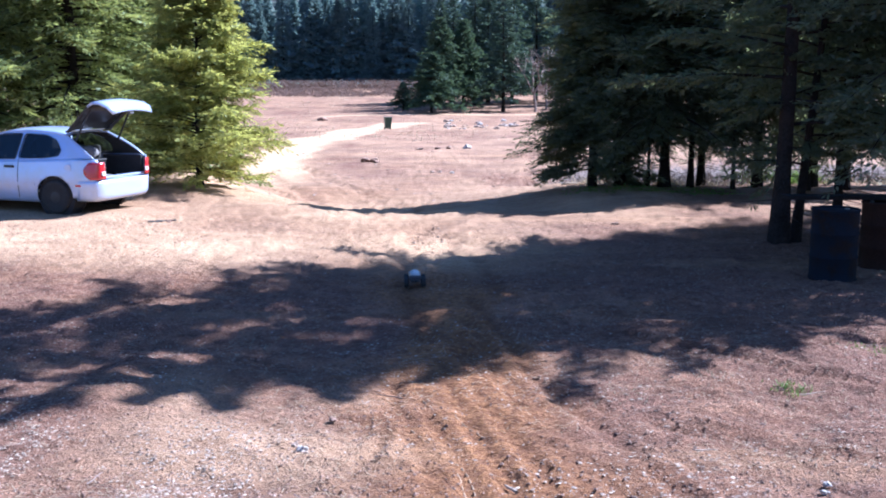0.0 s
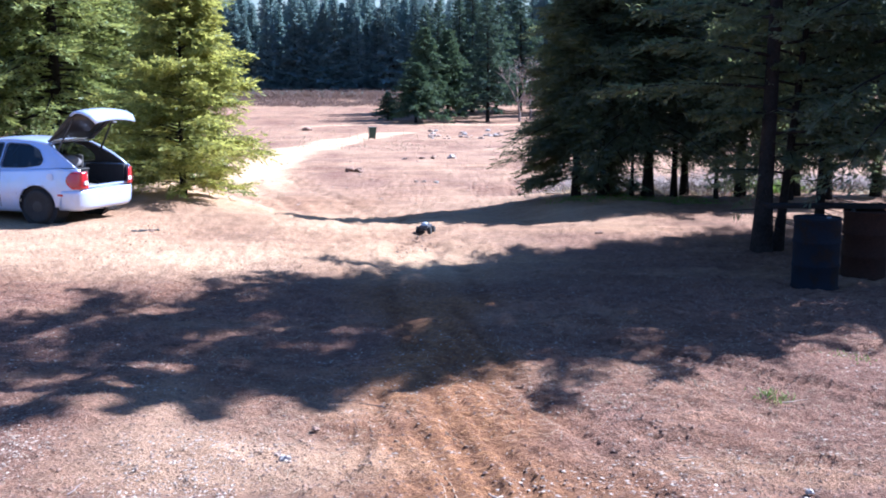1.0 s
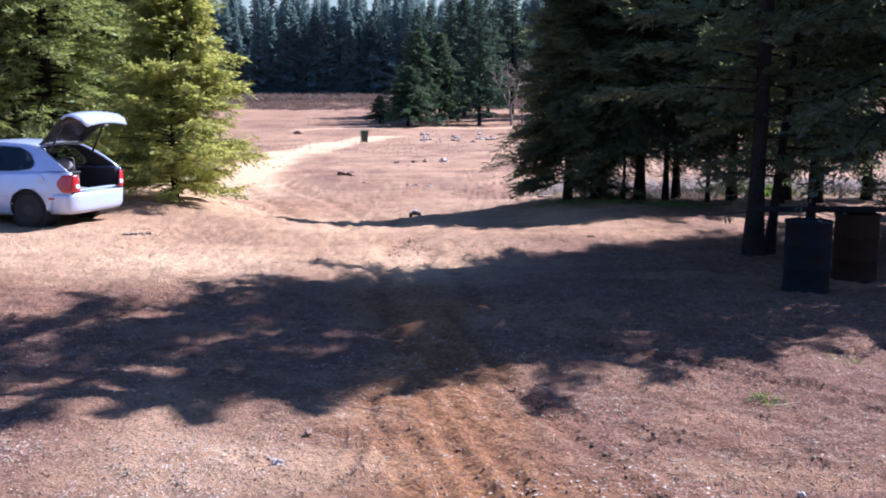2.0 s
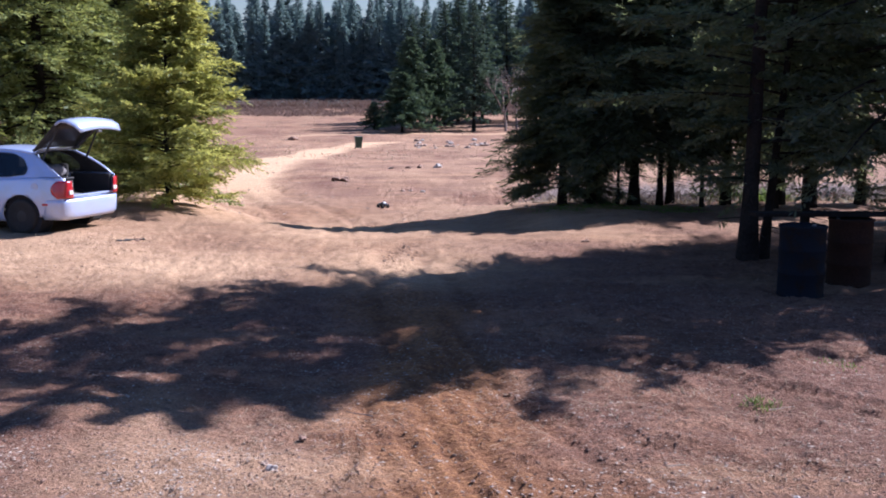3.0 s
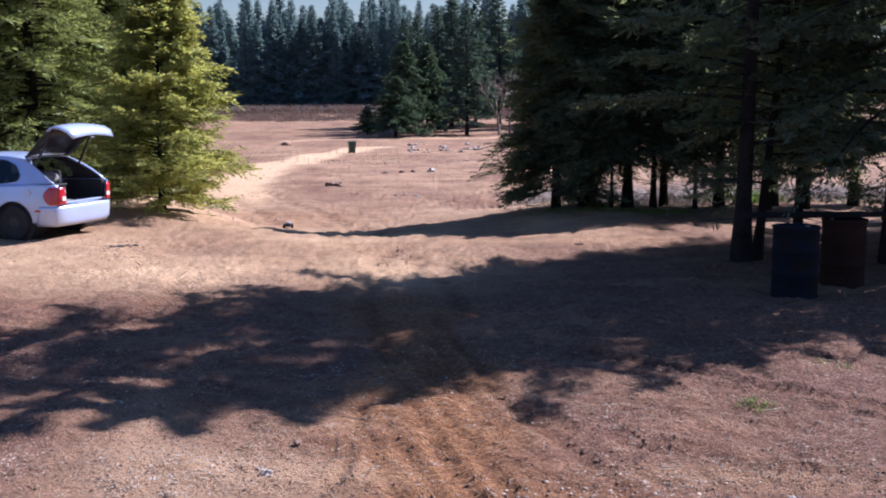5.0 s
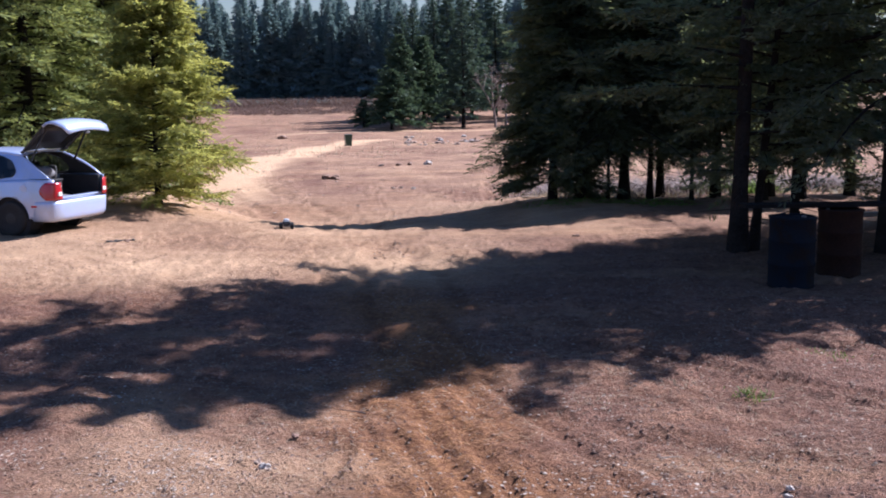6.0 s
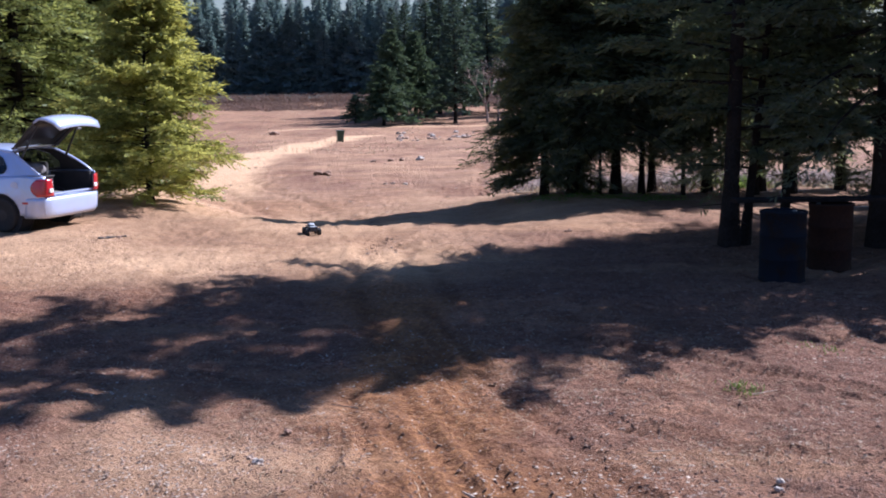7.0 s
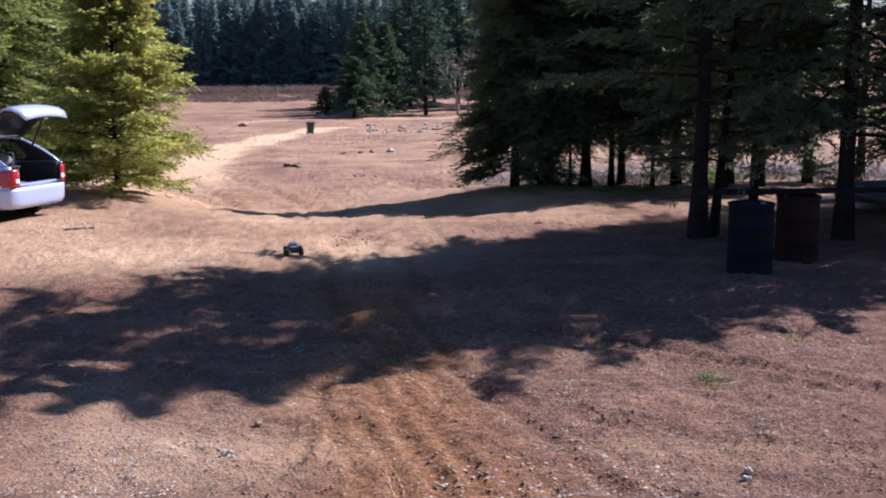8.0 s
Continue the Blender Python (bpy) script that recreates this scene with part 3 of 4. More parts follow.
# ---- more materials ----
def car_paint():
    m, nt, b = shader("silver_paint_sky_tint")
    co = nt.nodes.new("ShaderNodeTexCoord").outputs["Object"]
    dirt = maths(nt, "MULTIPLY", noise_tex(nt, co, 6, 6, 0.65), noise_tex(nt, co, 0.8, 2))
    # silver paint; the blue of the reflected sky is mixed into the base colour
    col = ramp(nt, dirt, [(0.18, (0.47, 0.57, 0.84)), (0.45, (0.46, 0.51, 0.63))])
    nt.links.new(col, b.inputs["Base Color"])
    b.inputs["Metallic"].default_value, b.inputs["Roughness"].default_value = 0.32, 0.34
    b.inputs["Coat Weight"].default_value, b.inputs["Coat Roughness"].default_value = 0.7, 0.06
    return m


def glass(name, tint, rough=0.02):
    m, nt, b = shader(name)
    b.inputs["Base Color"].default_value = (*tint, 1)
    b.inputs["Roughness"].default_value = rough
    b.inputs["Transmission Weight"].default_value = 1.0
    b.inputs["IOR"].default_value = 1.45
    return m


def rusty(name, paint, rust, share):
    m, nt, b = shader(name)
    co = nt.nodes.new("ShaderNodeTexCoord").outputs["Object"]
    n1, n2 = noise_tex(nt, co, 4.5, 6, 0.65), noise_tex(nt, co, 40, 4)
    f = ramp(nt, n1, [(share - 0.06, (0, 0, 0)), (share + 0.06, (1, 1, 1))])
    p = ramp(nt, n2, [(0.3, tuple(c * 0.8 for c in paint)), (0.7, paint)])
    r = ramp(nt, n2, [(0.3, tuple(c * 0.6 for c in rust)), (0.7, rust)])
    nt.links.new(blend(nt, f, p, r), b.inputs["Base Color"])
    b.inputs["Roughness"].default_value = 0.85
    b.inputs["Specular IOR Level"].default_value = 0.12
    bump(nt, b, n2, 0.4, 0.004)
    return m


def stone_material(name, lo, hi):
    m, nt, b = shader(name)
    co = nt.nodes.new("ShaderNodeTexCoord").outputs["Object"]
    geo = nt.nodes.new("ShaderNodeNewGeometry")
    f = maths(nt, "MULTIPLY", maths(nt, "ADD", noise_tex(nt, co, 9, 5), geo.outputs["Random Per Island"]), 0.5)
    nt.links.new(ramp(nt, f, [(0.2, lo), (0.8, hi)]), b.inputs["Base Color"])
    b.inputs["Roughness"].default_value = 0.9
    bump(nt, b, noise_tex(nt, co, 60, 4), 0.5, 0.01)
    return m


PAINT = car_paint()
TRIM = plain("black_trim", (0.02, 0.02, 0.022), 0.55, vary=0.2)
RUBBER = plain("rubber", (0.022, 0.022, 0.022), 0.85, grain=60, vary=0.3, relief=0.004)
STEEL = plain("dull_steel", (0.23, 0.23, 0.24), 0.45, 0.8, vary=0.2)
LINING = plain("dark_lining", (0.025, 0.024, 0.026), 0.95, grain=90, vary=0.3)
GLASS = glass("tinted_glass", (0.10, 0.115, 0.135))
PRIVACY_GLASS = plain("privacy_glass", (0.012, 0.012, 0.014), 0.38, vary=0.1)
RED_LENS = plain("red_lens", (0.38, 0.012, 0.02), 0.18, vary=0.1, coat=0.8)
CLEAR_LENS = plain("clear_lens", (0.75, 0.72, 0.70), 0.15, vary=0.06, coat=0.8)
GREY_CLOTH = plain("grey_cloth", (0.17, 0.165, 0.17), 0.95, grain=50, vary=0.25, relief=0.01)
WHITE_PLASTIC = plain("white_plastic", (0.72, 0.71, 0.68), 0.4, vary=0.06)
# drum paint, rust and board are darkened: deep tree shade in the colour
BLUE_DRUM = rusty("blue_drum_paint_shaded", (0.011, 0.014, 0.021), (0.020, 0.014, 0.012), 0.55)
RUST_DRUM = rusty("rusty_drum_shaded", (0.028, 0.015, 0.011), (0.040, 0.020, 0.013), 0.45)
SHADED_OLD_WOOD = plain("shaded_weathered_board", (0.018, 0.015, 0.014), 0.95, grain=18, vary=0.35, relief=0.006, sheen=0.1)
GREEN_PLASTIC = plain("dark_green_plastic", (0.02, 0.055, 0.035), 0.5, vary=0.2)
STONE_PALE = stone_material("pale_stone", (0.26, 0.23, 0.20), (0.52, 0.47, 0.41))
STONE_BROWN = stone_material("brown_stone", (0.17, 0.12, 0.09), (0.42, 0.32, 0.25))
CHIPS = stone_material("bleached_chips", (0.18, 0.13, 0.095), (0.56, 0.47, 0.37))
CLODS = stone_material("earth_clods", (0.12, 0.075, 0.055), (0.34, 0.215, 0.15))
GRASS = foliage("grass_blades", (0.07, 0.13, 0.03), (0.20, 0.30, 0.07), (0.35, 0.45, 0.08), 0.35)
DEAD_BRUSH = foliage("dead_brush", (0.10, 0.066, 0.055), (0.24, 0.165, 0.135), (0.25, 0.18, 0.13), 0.2)
STRAW = foliage("dry_straw", (0.26, 0.20, 0.13), (0.55, 0.46, 0.32), (0.5, 0.4, 0.25), 0.25)
DUST = plain("pale_dust", (0.42, 0.30, 0.19), 0.95, grain=40, vary=0.3)
TARP = plain("blue_grey_steel", (0.07, 0.10, 0.16), 0.5, 0.2, vary=0.2)


# ---- the parked car: +x is its nose ----
WHEELS = [(-1.24, 0.72), (-1.24, -0.72), (1.18, 0.72), (1.18, -0.72)]
WR = 0.29


def half_width(x):
    return float(np.interp(x, [-2.06, -1.95, -1.7, -1.2, -0.5, 0.6, 1.3, 1.8, 2.05], [0.70, 0.765, 0.81, 0.835, 0.84, 0.84, 0.82, 0.75, 0.62]))


def belt(x):
    return float(np.interp(x, [-2.06, -1.6, -0.6, 0.7, 1.0, 1.6, 2.05], [0.93, 0.95, 0.90, 0.86, 0.85, 0.79, 0.66]))


def side_y(x, z):
    """How far the flank stands out at a height."""
    w, b = half_width(x), belt(x)
    if z <= b:
        return w * float(np.interp(z / b, [0.18, 0.30, 0.50, 0.62, 0.78, 1.0], [0.90, 0.965, 0.995, 1.0, 0.985, 0.945]))
    return w * 0.945 - (z - b) * 0.42 - 0.25 * (z - b) ** 2


def car_flank(sign):
    bm = bmesh.new()
    xs = np.linspace(-2.04, 2.05, 84)
    rows = []
    for x in xs:
        low = 0.19 + 0.10 * (x < -1.5) + 0.33 * (x > 1.66)
        zs = low + (belt(x) - low) * np.linspace(0, 1, 15)
        rows.append([[x, side_y(x, z), z] for z in zs])
    gone = {}
    for i, row in enumerate(rows):
        for j, p in enumerate(row):
            for wx, _ in WHEELS[::2]:
                r = math.hypot(p[0] - wx, p[2] - WR)
                if r < 0.365 and p[2] < WR + 0.38:
                    if r > 0.30:
                        p[0], p[2] = wx + (p[0] - wx) * 0.365 / r, WR + (p[2] - WR) * 0.365 / r
                    else:
                        gone[i, j] = True
    vs = [[bm.verts.new((p[0], sign * p[1], p[2])) for p in row] for row in rows]
    for i in range(len(vs) - 1):
        for j in range(14):
            if any((a, b) in gone for a in (i, i + 1) for b in (j, j + 1)):
                continue
            bm.faces.new((vs[i][j], vs[i + 1][j], vs[i + 1][j + 1], vs[i][j + 1]))
    bmesh.ops.delete(bm, geom=[v for v in bm.verts if not v.link_faces], context="VERTS")
    bmesh.ops.recalc_face_normals(bm, faces=bm.faces)
    bmesh.ops.solidify(bm, geom=bm.faces[:], thickness=0.012)
    return bm


def swept_bumper(x_end, z_rows, out_rows, nose=1):
    """A bumper wrapped round the car's end; rows from the lower lip up."""
    plan = [(0.44, 0.79), (0.34, 0.797), (0.22, 0.79), (0.14, 0.77), (0.08, 0.735), (0.04, 0.67), (0.015, 0.56), (0.004, 0.35), (-0.005, 0.0)]
    plan = plan + [(a, -b) for a, b in plan[-2::-1]]
    rows = []
    for z, o in zip(z_rows, out_rows):
        row = []
        for a, b in plan:
            f = 1 + o / 0.84
            row.append((nose * (x_end - a * 1.0 + o * (1 - a * 2.2)), b * f, z))
        rows.append(row)
    return sheet(rows, 0.02)


def wheel(car, x, y):
    s = 1 if y > 0 else -1
    hub = part("wheel", lathe([(0.10, -0.085), (0.185, -0.09), (0.19, 0.085), (0.10, 0.06)], 24, "Y", (0, 0, 0)), STEEL, car, "dull steel wheel")
    hub.matrix_local = pose(x, y, WR, 0, 0, 0 if s > 0 else 180)
    part("tyre", lathe([(0.188, -0.085), (0.235, -0.097), (0.275, -0.09), (0.29, -0.06), (0.29, 0.06), (0.275, 0.09), (0.235, 0.097), (0.188, 0.088)], 36, "Y"), RUBBER, hub, "black rubber tyre", True)
    part("hub_cap", lathe([(0.16, 0.066), (0.15, 0.082), (0.06, 0.092), (0.02, 0.094)], 20, "Y"), TRIM, hub)
    return hub


def build_car():
    car = thing("car", pose(-7.43, 19.15, ground_z(-6.6, 18.4) - 0.015, 0.5, 0, 160), "pale silver hatchback car with sky reflection tinted into its paint, tailgate standing open", "car")
    for sign in (1, -1):
        part("side_panel", car_flank(sign), PAINT, car, "", True)
        lift = lambda x, z, k=sign: k * (side_y(x, z) - 0.004)
        outer = [(0.95, 0.855), (0.62, 1.06), (0.22, 1.30), (-0.1, 1.375), (-0.55, 1.40), (-1.05, 1.375), (-1.32, 1.33), (-1.62, 1.17), (-1.98, 0.955), (-1.6, 0.952), (-1.1, 0.93), (-0.6, 0.903), (0.0, 0.88), (0.7, 0.862)]
        front_win = round_loop([(0.70, 0.905), (0.42, 1.11), (0.14, 1.29), (-0.05, 1.325), (-0.42, 1.335), (-0.42, 0.925), (0.2, 0.905)], 0.05)
        rear_win = round_loop([(-0.50, 0.935), (-0.50, 1.335), (-0.95, 1.32), (-1.20, 1.24), (-1.33, 1.08), (-1.30, 0.99), (-1.0, 0.95)], 0.07)
        part("greenhouse_frame", panel(outer, [front_win, rear_win], lift, 0.03), PAINT, car)
        inner = lambda x, z, k=sign: k * (side_y(x, z) - 0.016)
        lining = lambda x, z, k=sign: k * (side_y(x, z) - 0.045)
        part("pillar_trim", panel(outer, [front_win, rear_win], lining, 0.006), LINING, car, "dark inner pillar trim")
        for w in (front_win, rear_win):
            g = part("side_window", panel(w, [], inner, 0.004), GLASS, car, "dark tinted side window")
            g.visible_shadow = False
        seal = lambda x, z, k=sign: k * (side_y(x, z) + 0.003)
        for w in (front_win, rear_win):
            c = Vector((sum(p[0] for p in w) / len(w), sum(p[1] for p in w) / len(w)))
            big = [tuple(c + (Vector(p) - c) * 1.05) for p in w]
            part("window_seal", panel(big, [w], seal, 0.004), TRIM, car, "black rubber window seal")
        # door shut line, handle, moulding, filler flap, side marker
        rows = [[(x, sign * (side_y(x, z) + 0.0015), z) for x in (-0.507, -0.493)] for z in np.linspace(0.27, 0.92, 12)]
        part("door_gap", sheet(rows, 0.002), TRIM, car)
        rows = [[(x, sign * (side_y(x, z) + 0.012), z) for x in np.linspace(-0.85, 0.85, 12)] for z in (0.475, 0.50, 0.525)]
        part("side_moulding", sheet(rows, 0.012), PAINT, car)
        part("door_handle", slab(0.20, 0.03, 0.045, (-0.32, sign * (side_y(-0.3, 0.78) + 0.016), 0.79), 0.012), TRIM, car, "black door handle")
        part("side_marker", slab(0.11, 0.012, 0.035, (-1.72, sign * (side_y(-1.72, 0.5) + 0.004), 0.50), 0.004), RED_LENS, car)
        part("wheel_arch_liner", lathe([(0.372, -0.22), (0.375, 0.10)], 24, "Y", (-1.24, sign * 0.66, WR)), LINING, car)
        part("wheel_arch_liner", lathe([(0.372, -0.22), (0.375, 0.10)], 24, "Y", (1.18, sign * 0.64, WR)), LINING, car)
        # tail lamp: red with a clear lower inner corner
        rows = []
        for z in np.linspace(0.60, 0.89, 8):
            q = (z - 0.60) / 0.29
            x0 = -1.82 - 0.11 * (2 * q - 1.05) ** 2
            row = [(x0 + (-2.03 - x0) * t, sign * (side_y(x0 + (-2.03 - x0) * t, z) + 0.012), z) for t in np.linspace(0, 1, 6)]
            rows.append(row + [(-2.062, sign * 0.715, z), (-2.078, sign * 0.66, z), (-2.085, sign * 0.60, z), (-2.088, sign * (0.53 + 0.04 * q), z)])
        lamp = part("tail_lamp", sheet(rows, 0.004), RED_LENS, car, "red tail lamp lens", True)
        part("reversing_lens", slab(0.025, 0.09, 0.07, (-2.09, sign * 0.60, 0.70), 0.012), CLEAR_LENS, lamp, "clear reversing lens")
    filler = lathe([(0.072, 0.0), (0.074, 0.004), (0.066, 0.006)], 20, "Y", (-1.52, side_y(-1.52, 0.78) - 0.001, 0.79))
    part("fuel_flap", filler, PAINT, car)
    # roof, bonnet, screens
    rows = []
    for x in np.linspace(0.24, -1.34, 14):
        z = float(np.interp(x, [-1.34, -1.05, -0.55, -0.1, 0.24], [1.345, 1.385, 1.41, 1.385, 1.31]))
        w = side_y(x, z - 0.03)
        rows.append([(x, w * t, z - 0.012 + 0.045 * (1 - t * t)) for t in np.linspace(-1, 1, 11)])
    part("roof", sheet(rows, 0.025), PAINT, car, "", True)
    part("headlining", sheet([[(x, y * 0.96, z - 0.035) for x, y, z in row] for row in rows], 0.006), LINING, car, "dark roof lining", True)
    rows = []
    for x in np.linspace(0.92, 2.03, 12):
        rows.append([(x, t * side_y(x, belt(x)), belt(x) + 0.05 * (1 - t * t)) for t in np.linspace(-1, 1, 11)])
    part("bonnet", sheet(rows, 0.02), PAINT, car, "", True)
    rows = []
    for s in np.linspace(0, 1, 6):
        x, z = 0.93 - 0.69 * s, 0.87 + 0.43 * s
        rows.append([(x - 0.05 * t * t, t * (side_y(x, z) - 0.02), z + 0.02 * (1 - t * t)) for t in np.linspace(-1, 1, 9)])
    g = part("windscreen", sheet(rows, 0.006), GLASS, car, "dark tinted windscreen", True)
    g.visible_shadow = False
    part("rear_bumper", swept_bumper(2.09, [0.24, 0.29, 0.36, 0.46, 0.53, 0.57, 0.585], [-0.04, -0.012, 0.0, 0.008, 0.012, 0.006, -0.02], -1), PAINT, car, "", True)
    part("rear_panel", swept_bumper(2.03, [0.575, 0.595, 0.615, 0.63], [0.0, 0.0, -0.005, -0.03], -1), PAINT, car, "", True)
    part("front_bumper", swept_bumper(2.09, [0.2, 0.28, 0.42, 0.56, 0.66], [-0.04, 0.02, 0.04, 0.02, -0.03]), PAINT, car, "", True)
    # cabin and load space
    part("floor_pan", slab(3.9, 1.36, 0.06, (0, 0, 0.26)), LINING, car)
    part("load_floor", slab(0.82, 1.24, 0.05, (-1.57, 0, 0.53), 0.01), LINING, car)
    for s in (1, -1):
        part("load_wall", slab(0.82, 0.06, 0.42, (-1.57, s * 0.63, 0.72), 0.02), LINING, car)
    part("rear_seat", slab(0.16, 1.24, 0.62, (-1.06, 0, 0.78), 0.06, 3), LINING, car, "dark cloth rear seat back")
    for s in (0.36, -0.36):
        part("front_seat", slab(0.18, 0.48, 0.82, (-0.15, s, 0.78), 0.08, 3), LINING, car)
    part("dashboard", slab(0.42, 1.36, 0.22, (0.78, 0, 0.76), 0.06, 3), LINING, car)
    part("steering_wheel", lathe([(0.17, -0.012), (0.185, 0.0), (0.17, 0.012), (0.155, 0.0)], 20, "Z", (0.42, 0.36, 0.90)), TRIM, car)
    # frame of the hatch opening
    for s in (1, -1):
        rows = []
        for t in np.linspace(0, 1, 6):
            x, z = -1.34 - 0.66 * t, 1.335 - 0.40 * t + 0.03 * math.sin(3.1 * t)
            w = side_y(x, z)
            rows.append([(x, s * (w - 0.002), z), (x + 0.005, s * (w - 0.025), z - 0.005), (x + 0.015, s * (w - 0.04), z - 0.03)])
        part("hatch_pillar", sheet(rows, 0.02), PAINT, car, "", True)
        part("gas_strut", sheet([[(-1.50 - 0.02, s * 0.60, 1.16), (-1.48, s * 0.60, 1.17)], [(-1.86, s * 0.55, 1.76), (-1.84, s * 0.55, 1.77)]], 0.014), TRIM, car)
    part("hatch_sill", slab(0.10, 1.28, 0.03, (-1.99, 0, 0.625), 0.01), PAINT, car)
    # tailgate, raised: glass half rising from the hinge, painted half bending level
    path = [(-1.34, 1.375), (-1.50, 1.52), (-1.67, 1.67), (-1.83, 1.82), (-1.93, 1.885), (-2.07, 1.875), (-2.21, 1.81), (-2.30, 1.70)]
    wide = [0.58, 0.60, 0.62, 0.63, 0.64, 0.63, 0.60, 0.54]
    rows = [[(x, w * t, z + 0.05 * (1 - t * t)) for t in np.linspace(-1, 1, 9)] for (x, z), w in zip(path[3:], wide[3:])]
    gate = part("tailgate", sheet(rows, 0.03), PAINT, car, "white-lit painted tailgate panel", True)
    rows = [[(x + 0.03, w * 0.9 * t, z - 0.035 + 0.03 * (1 - t * t)) for t in np.linspace(-1, 1, 9)] for (x, z), w in zip(path[3:-1], wide[3:-1])]
    part("tailgate_lining", sheet(rows, 0.02), LINING, gate, "dark inner lining", True)
    for s in (1, -1):
        rows = [[(x, s * w, z), (x, s * (w - 0.10), z + 0.01)] for (x, z), w in zip(path[:4], wide[:4])]
        part("glass_frame", sheet(rows, 0.025), TRIM, gate, "black frame of the rear window")
    part("hinge_bar", slab(0.08, 1.16, 0.03, (-1.37, 0, 1.385), 0.01), TRIM, gate)
    rows = [[(x, (w - 0.09) * t, z + 0.02 + 0.02 * (1 - t * t)) for t in np.linspace(-1, 1, 7)] for (x, z), w in zip(path[:4], wide[:4])]
    g = part("rear_window", sheet(rows, 0.005), PRIVACY_GLASS, gate, "dark tinted rear window", True)
    g.visible_shadow = False
    part("latch", slab(0.05, 0.10, 0.04, (-2.25, 0, 1.70), 0.01), STEEL, gate)
    part("wiper", slab(0.40, 0.02, 0.02, (-1.80, 0.12, 1.88), 0.006), TRIM, gate)
    part("aerial", lathe([(0.018, 0.0), (0.012, 0.03), (0.004, 0.05), (0.003, 0.30)], 8, "Z", (-1.15, 0.16, 1.40)), TRIM, car)
    part("aerial_base", slab(0.09, 0.035, 0.04, (-1.15, 0.16, 1.415), 0.012), plain("red_rubber", (0.20, 0.06, 0.05), 0.6), car)
    for x, y in WHEELS:
        wheel(car, x, y)
    return car


CAR = build_car()


def on_car(x, y, z, turn=0):
    return CAR.matrix_world @ pose(x, y, z, 0, 0, turn)


def lumpy(bm, amount, scale, seed):
    for v in bm.verts:
        v.co += v.co.normalized() * amount * noise.noise(v.co * scale + Vector((seed, seed * 2.3, 0)))
    return bm


def ico(radius, sub=2, squash=(1, 1, 1)):
    bm = bmesh.new()
    bmesh.ops.create_icosphere(bm, subdivisions=sub, radius=radius, matrix=Matrix.Diagonal((*squash, 1)))
    return bm


crate = thing("storage_box", on_car(-1.36, 0.12, 0.557), "dark plastic storage box standing in the boot", "box")
part("tub", slab(0.36, 0.62, 0.30, (0, 0, 0.15), 0.02), LINING, crate)
part("lid", slab(0.39, 0.65, 0.035, (0, 0, 0.315), 0.012), TRIM, crate)
bag = thing("duffel_bag", on_car(-1.38, 0.16, 1.005, 70), "grey soft duffel bag lying on a box in the boot", "bag")
part("bag_body", lumpy(ico(0.19, 3, (1.35, 0.75, 0.68)), 0.04, 6, 3), GREY_CLOTH, bag, "", True)
part("strap", slab(0.05, 0.30, 0.02, (0.05, 0, 0.13), 0.008), LINING, bag)
jug = thing("plastic_jug", on_car(-1.82, 0.44, 0.557, 15), "white plastic jug standing in the car boot", "jug")
part("jug_body", slab(0.16, 0.12, 0.2, (0, 0, 0.1), 0.03, 3), WHITE_PLASTIC, jug, "", True)
part("spout", lathe([(0.028, 0.19), (0.028, 0.235), (0.022, 0.24)], 12), WHITE_PLASTIC, jug)
part("grip", slab(0.03, 0.03, 0.14, (0.09, 0, 0.13), 0.01), WHITE_PLASTIC, jug)
tools = thing("transmitter_case", on_car(-1.80, 0.20, 0.557, -20), "pale grey case with raised lid in the boot", "case")
part("case_base", slab(0.28, 0.20, 0.09, (0, 0, 0.045), 0.02), GREY_CLOTH, tools)
part("case_lid", slab(0.02, 0.20, 0.16, (0.14, 0, 0.16), 0.008), WHITE_PLASTIC, tools)


# ---- barrels with a board across ----
def barrel(x, y, turn, mat, label):
    b = thing("barrel", pose(x, y, ground_z(x, y) - 0.03, 0, 0, turn), label, "barrel", "steel barrels")
    prof = [(0.272, 0.0), (0.286, 0.012), (0.286, 0.028), (0.278, 0.04), (0.278, 0.27), (0.288, 0.29), (0.288, 0.305), (0.278, 0.325), (0.278, 0.56), (0.288, 0.58), (0.288, 0.595), (0.278, 0.615), (0.278, 0.845), (0.286, 0.86)]
    part("drum", lathe(prof, 36), mat, b, "", True)
    part("rim", lathe([(0.262, 0.85), (0.29, 0.855), (0.293, 0.872), (0.288, 0.885), (0.268, 0.885), (0.262, 0.862)], 36), mat, b)
    part("bung", lathe([(0.03, 0.855), (0.03, 0.875), (0.02, 0.88)], 12, "Z", (0.17, 0, 0)), STEEL, b)


barrel(4.81, 12.95, 20, BLUE_DRUM, "faded blue steel barrel, colour darkened for the shade it stands in")
barrel(5.72, 13.7, 140, RUST_DRUM, "rust-brown steel barrel, colour darkened for the shade it stands in")
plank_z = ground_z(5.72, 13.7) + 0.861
plank = thing("wooden_plank", pose(5.92, 13.88, plank_z, 0, 0.8, 5), "weathered plank lying across the barrel tops, colour darkened for shade", "plank")
part("board", slab(3.0, 0.26, 0.05, (0, 0, 0.025), 0.006), SHADED_OLD_WOOD, plank)

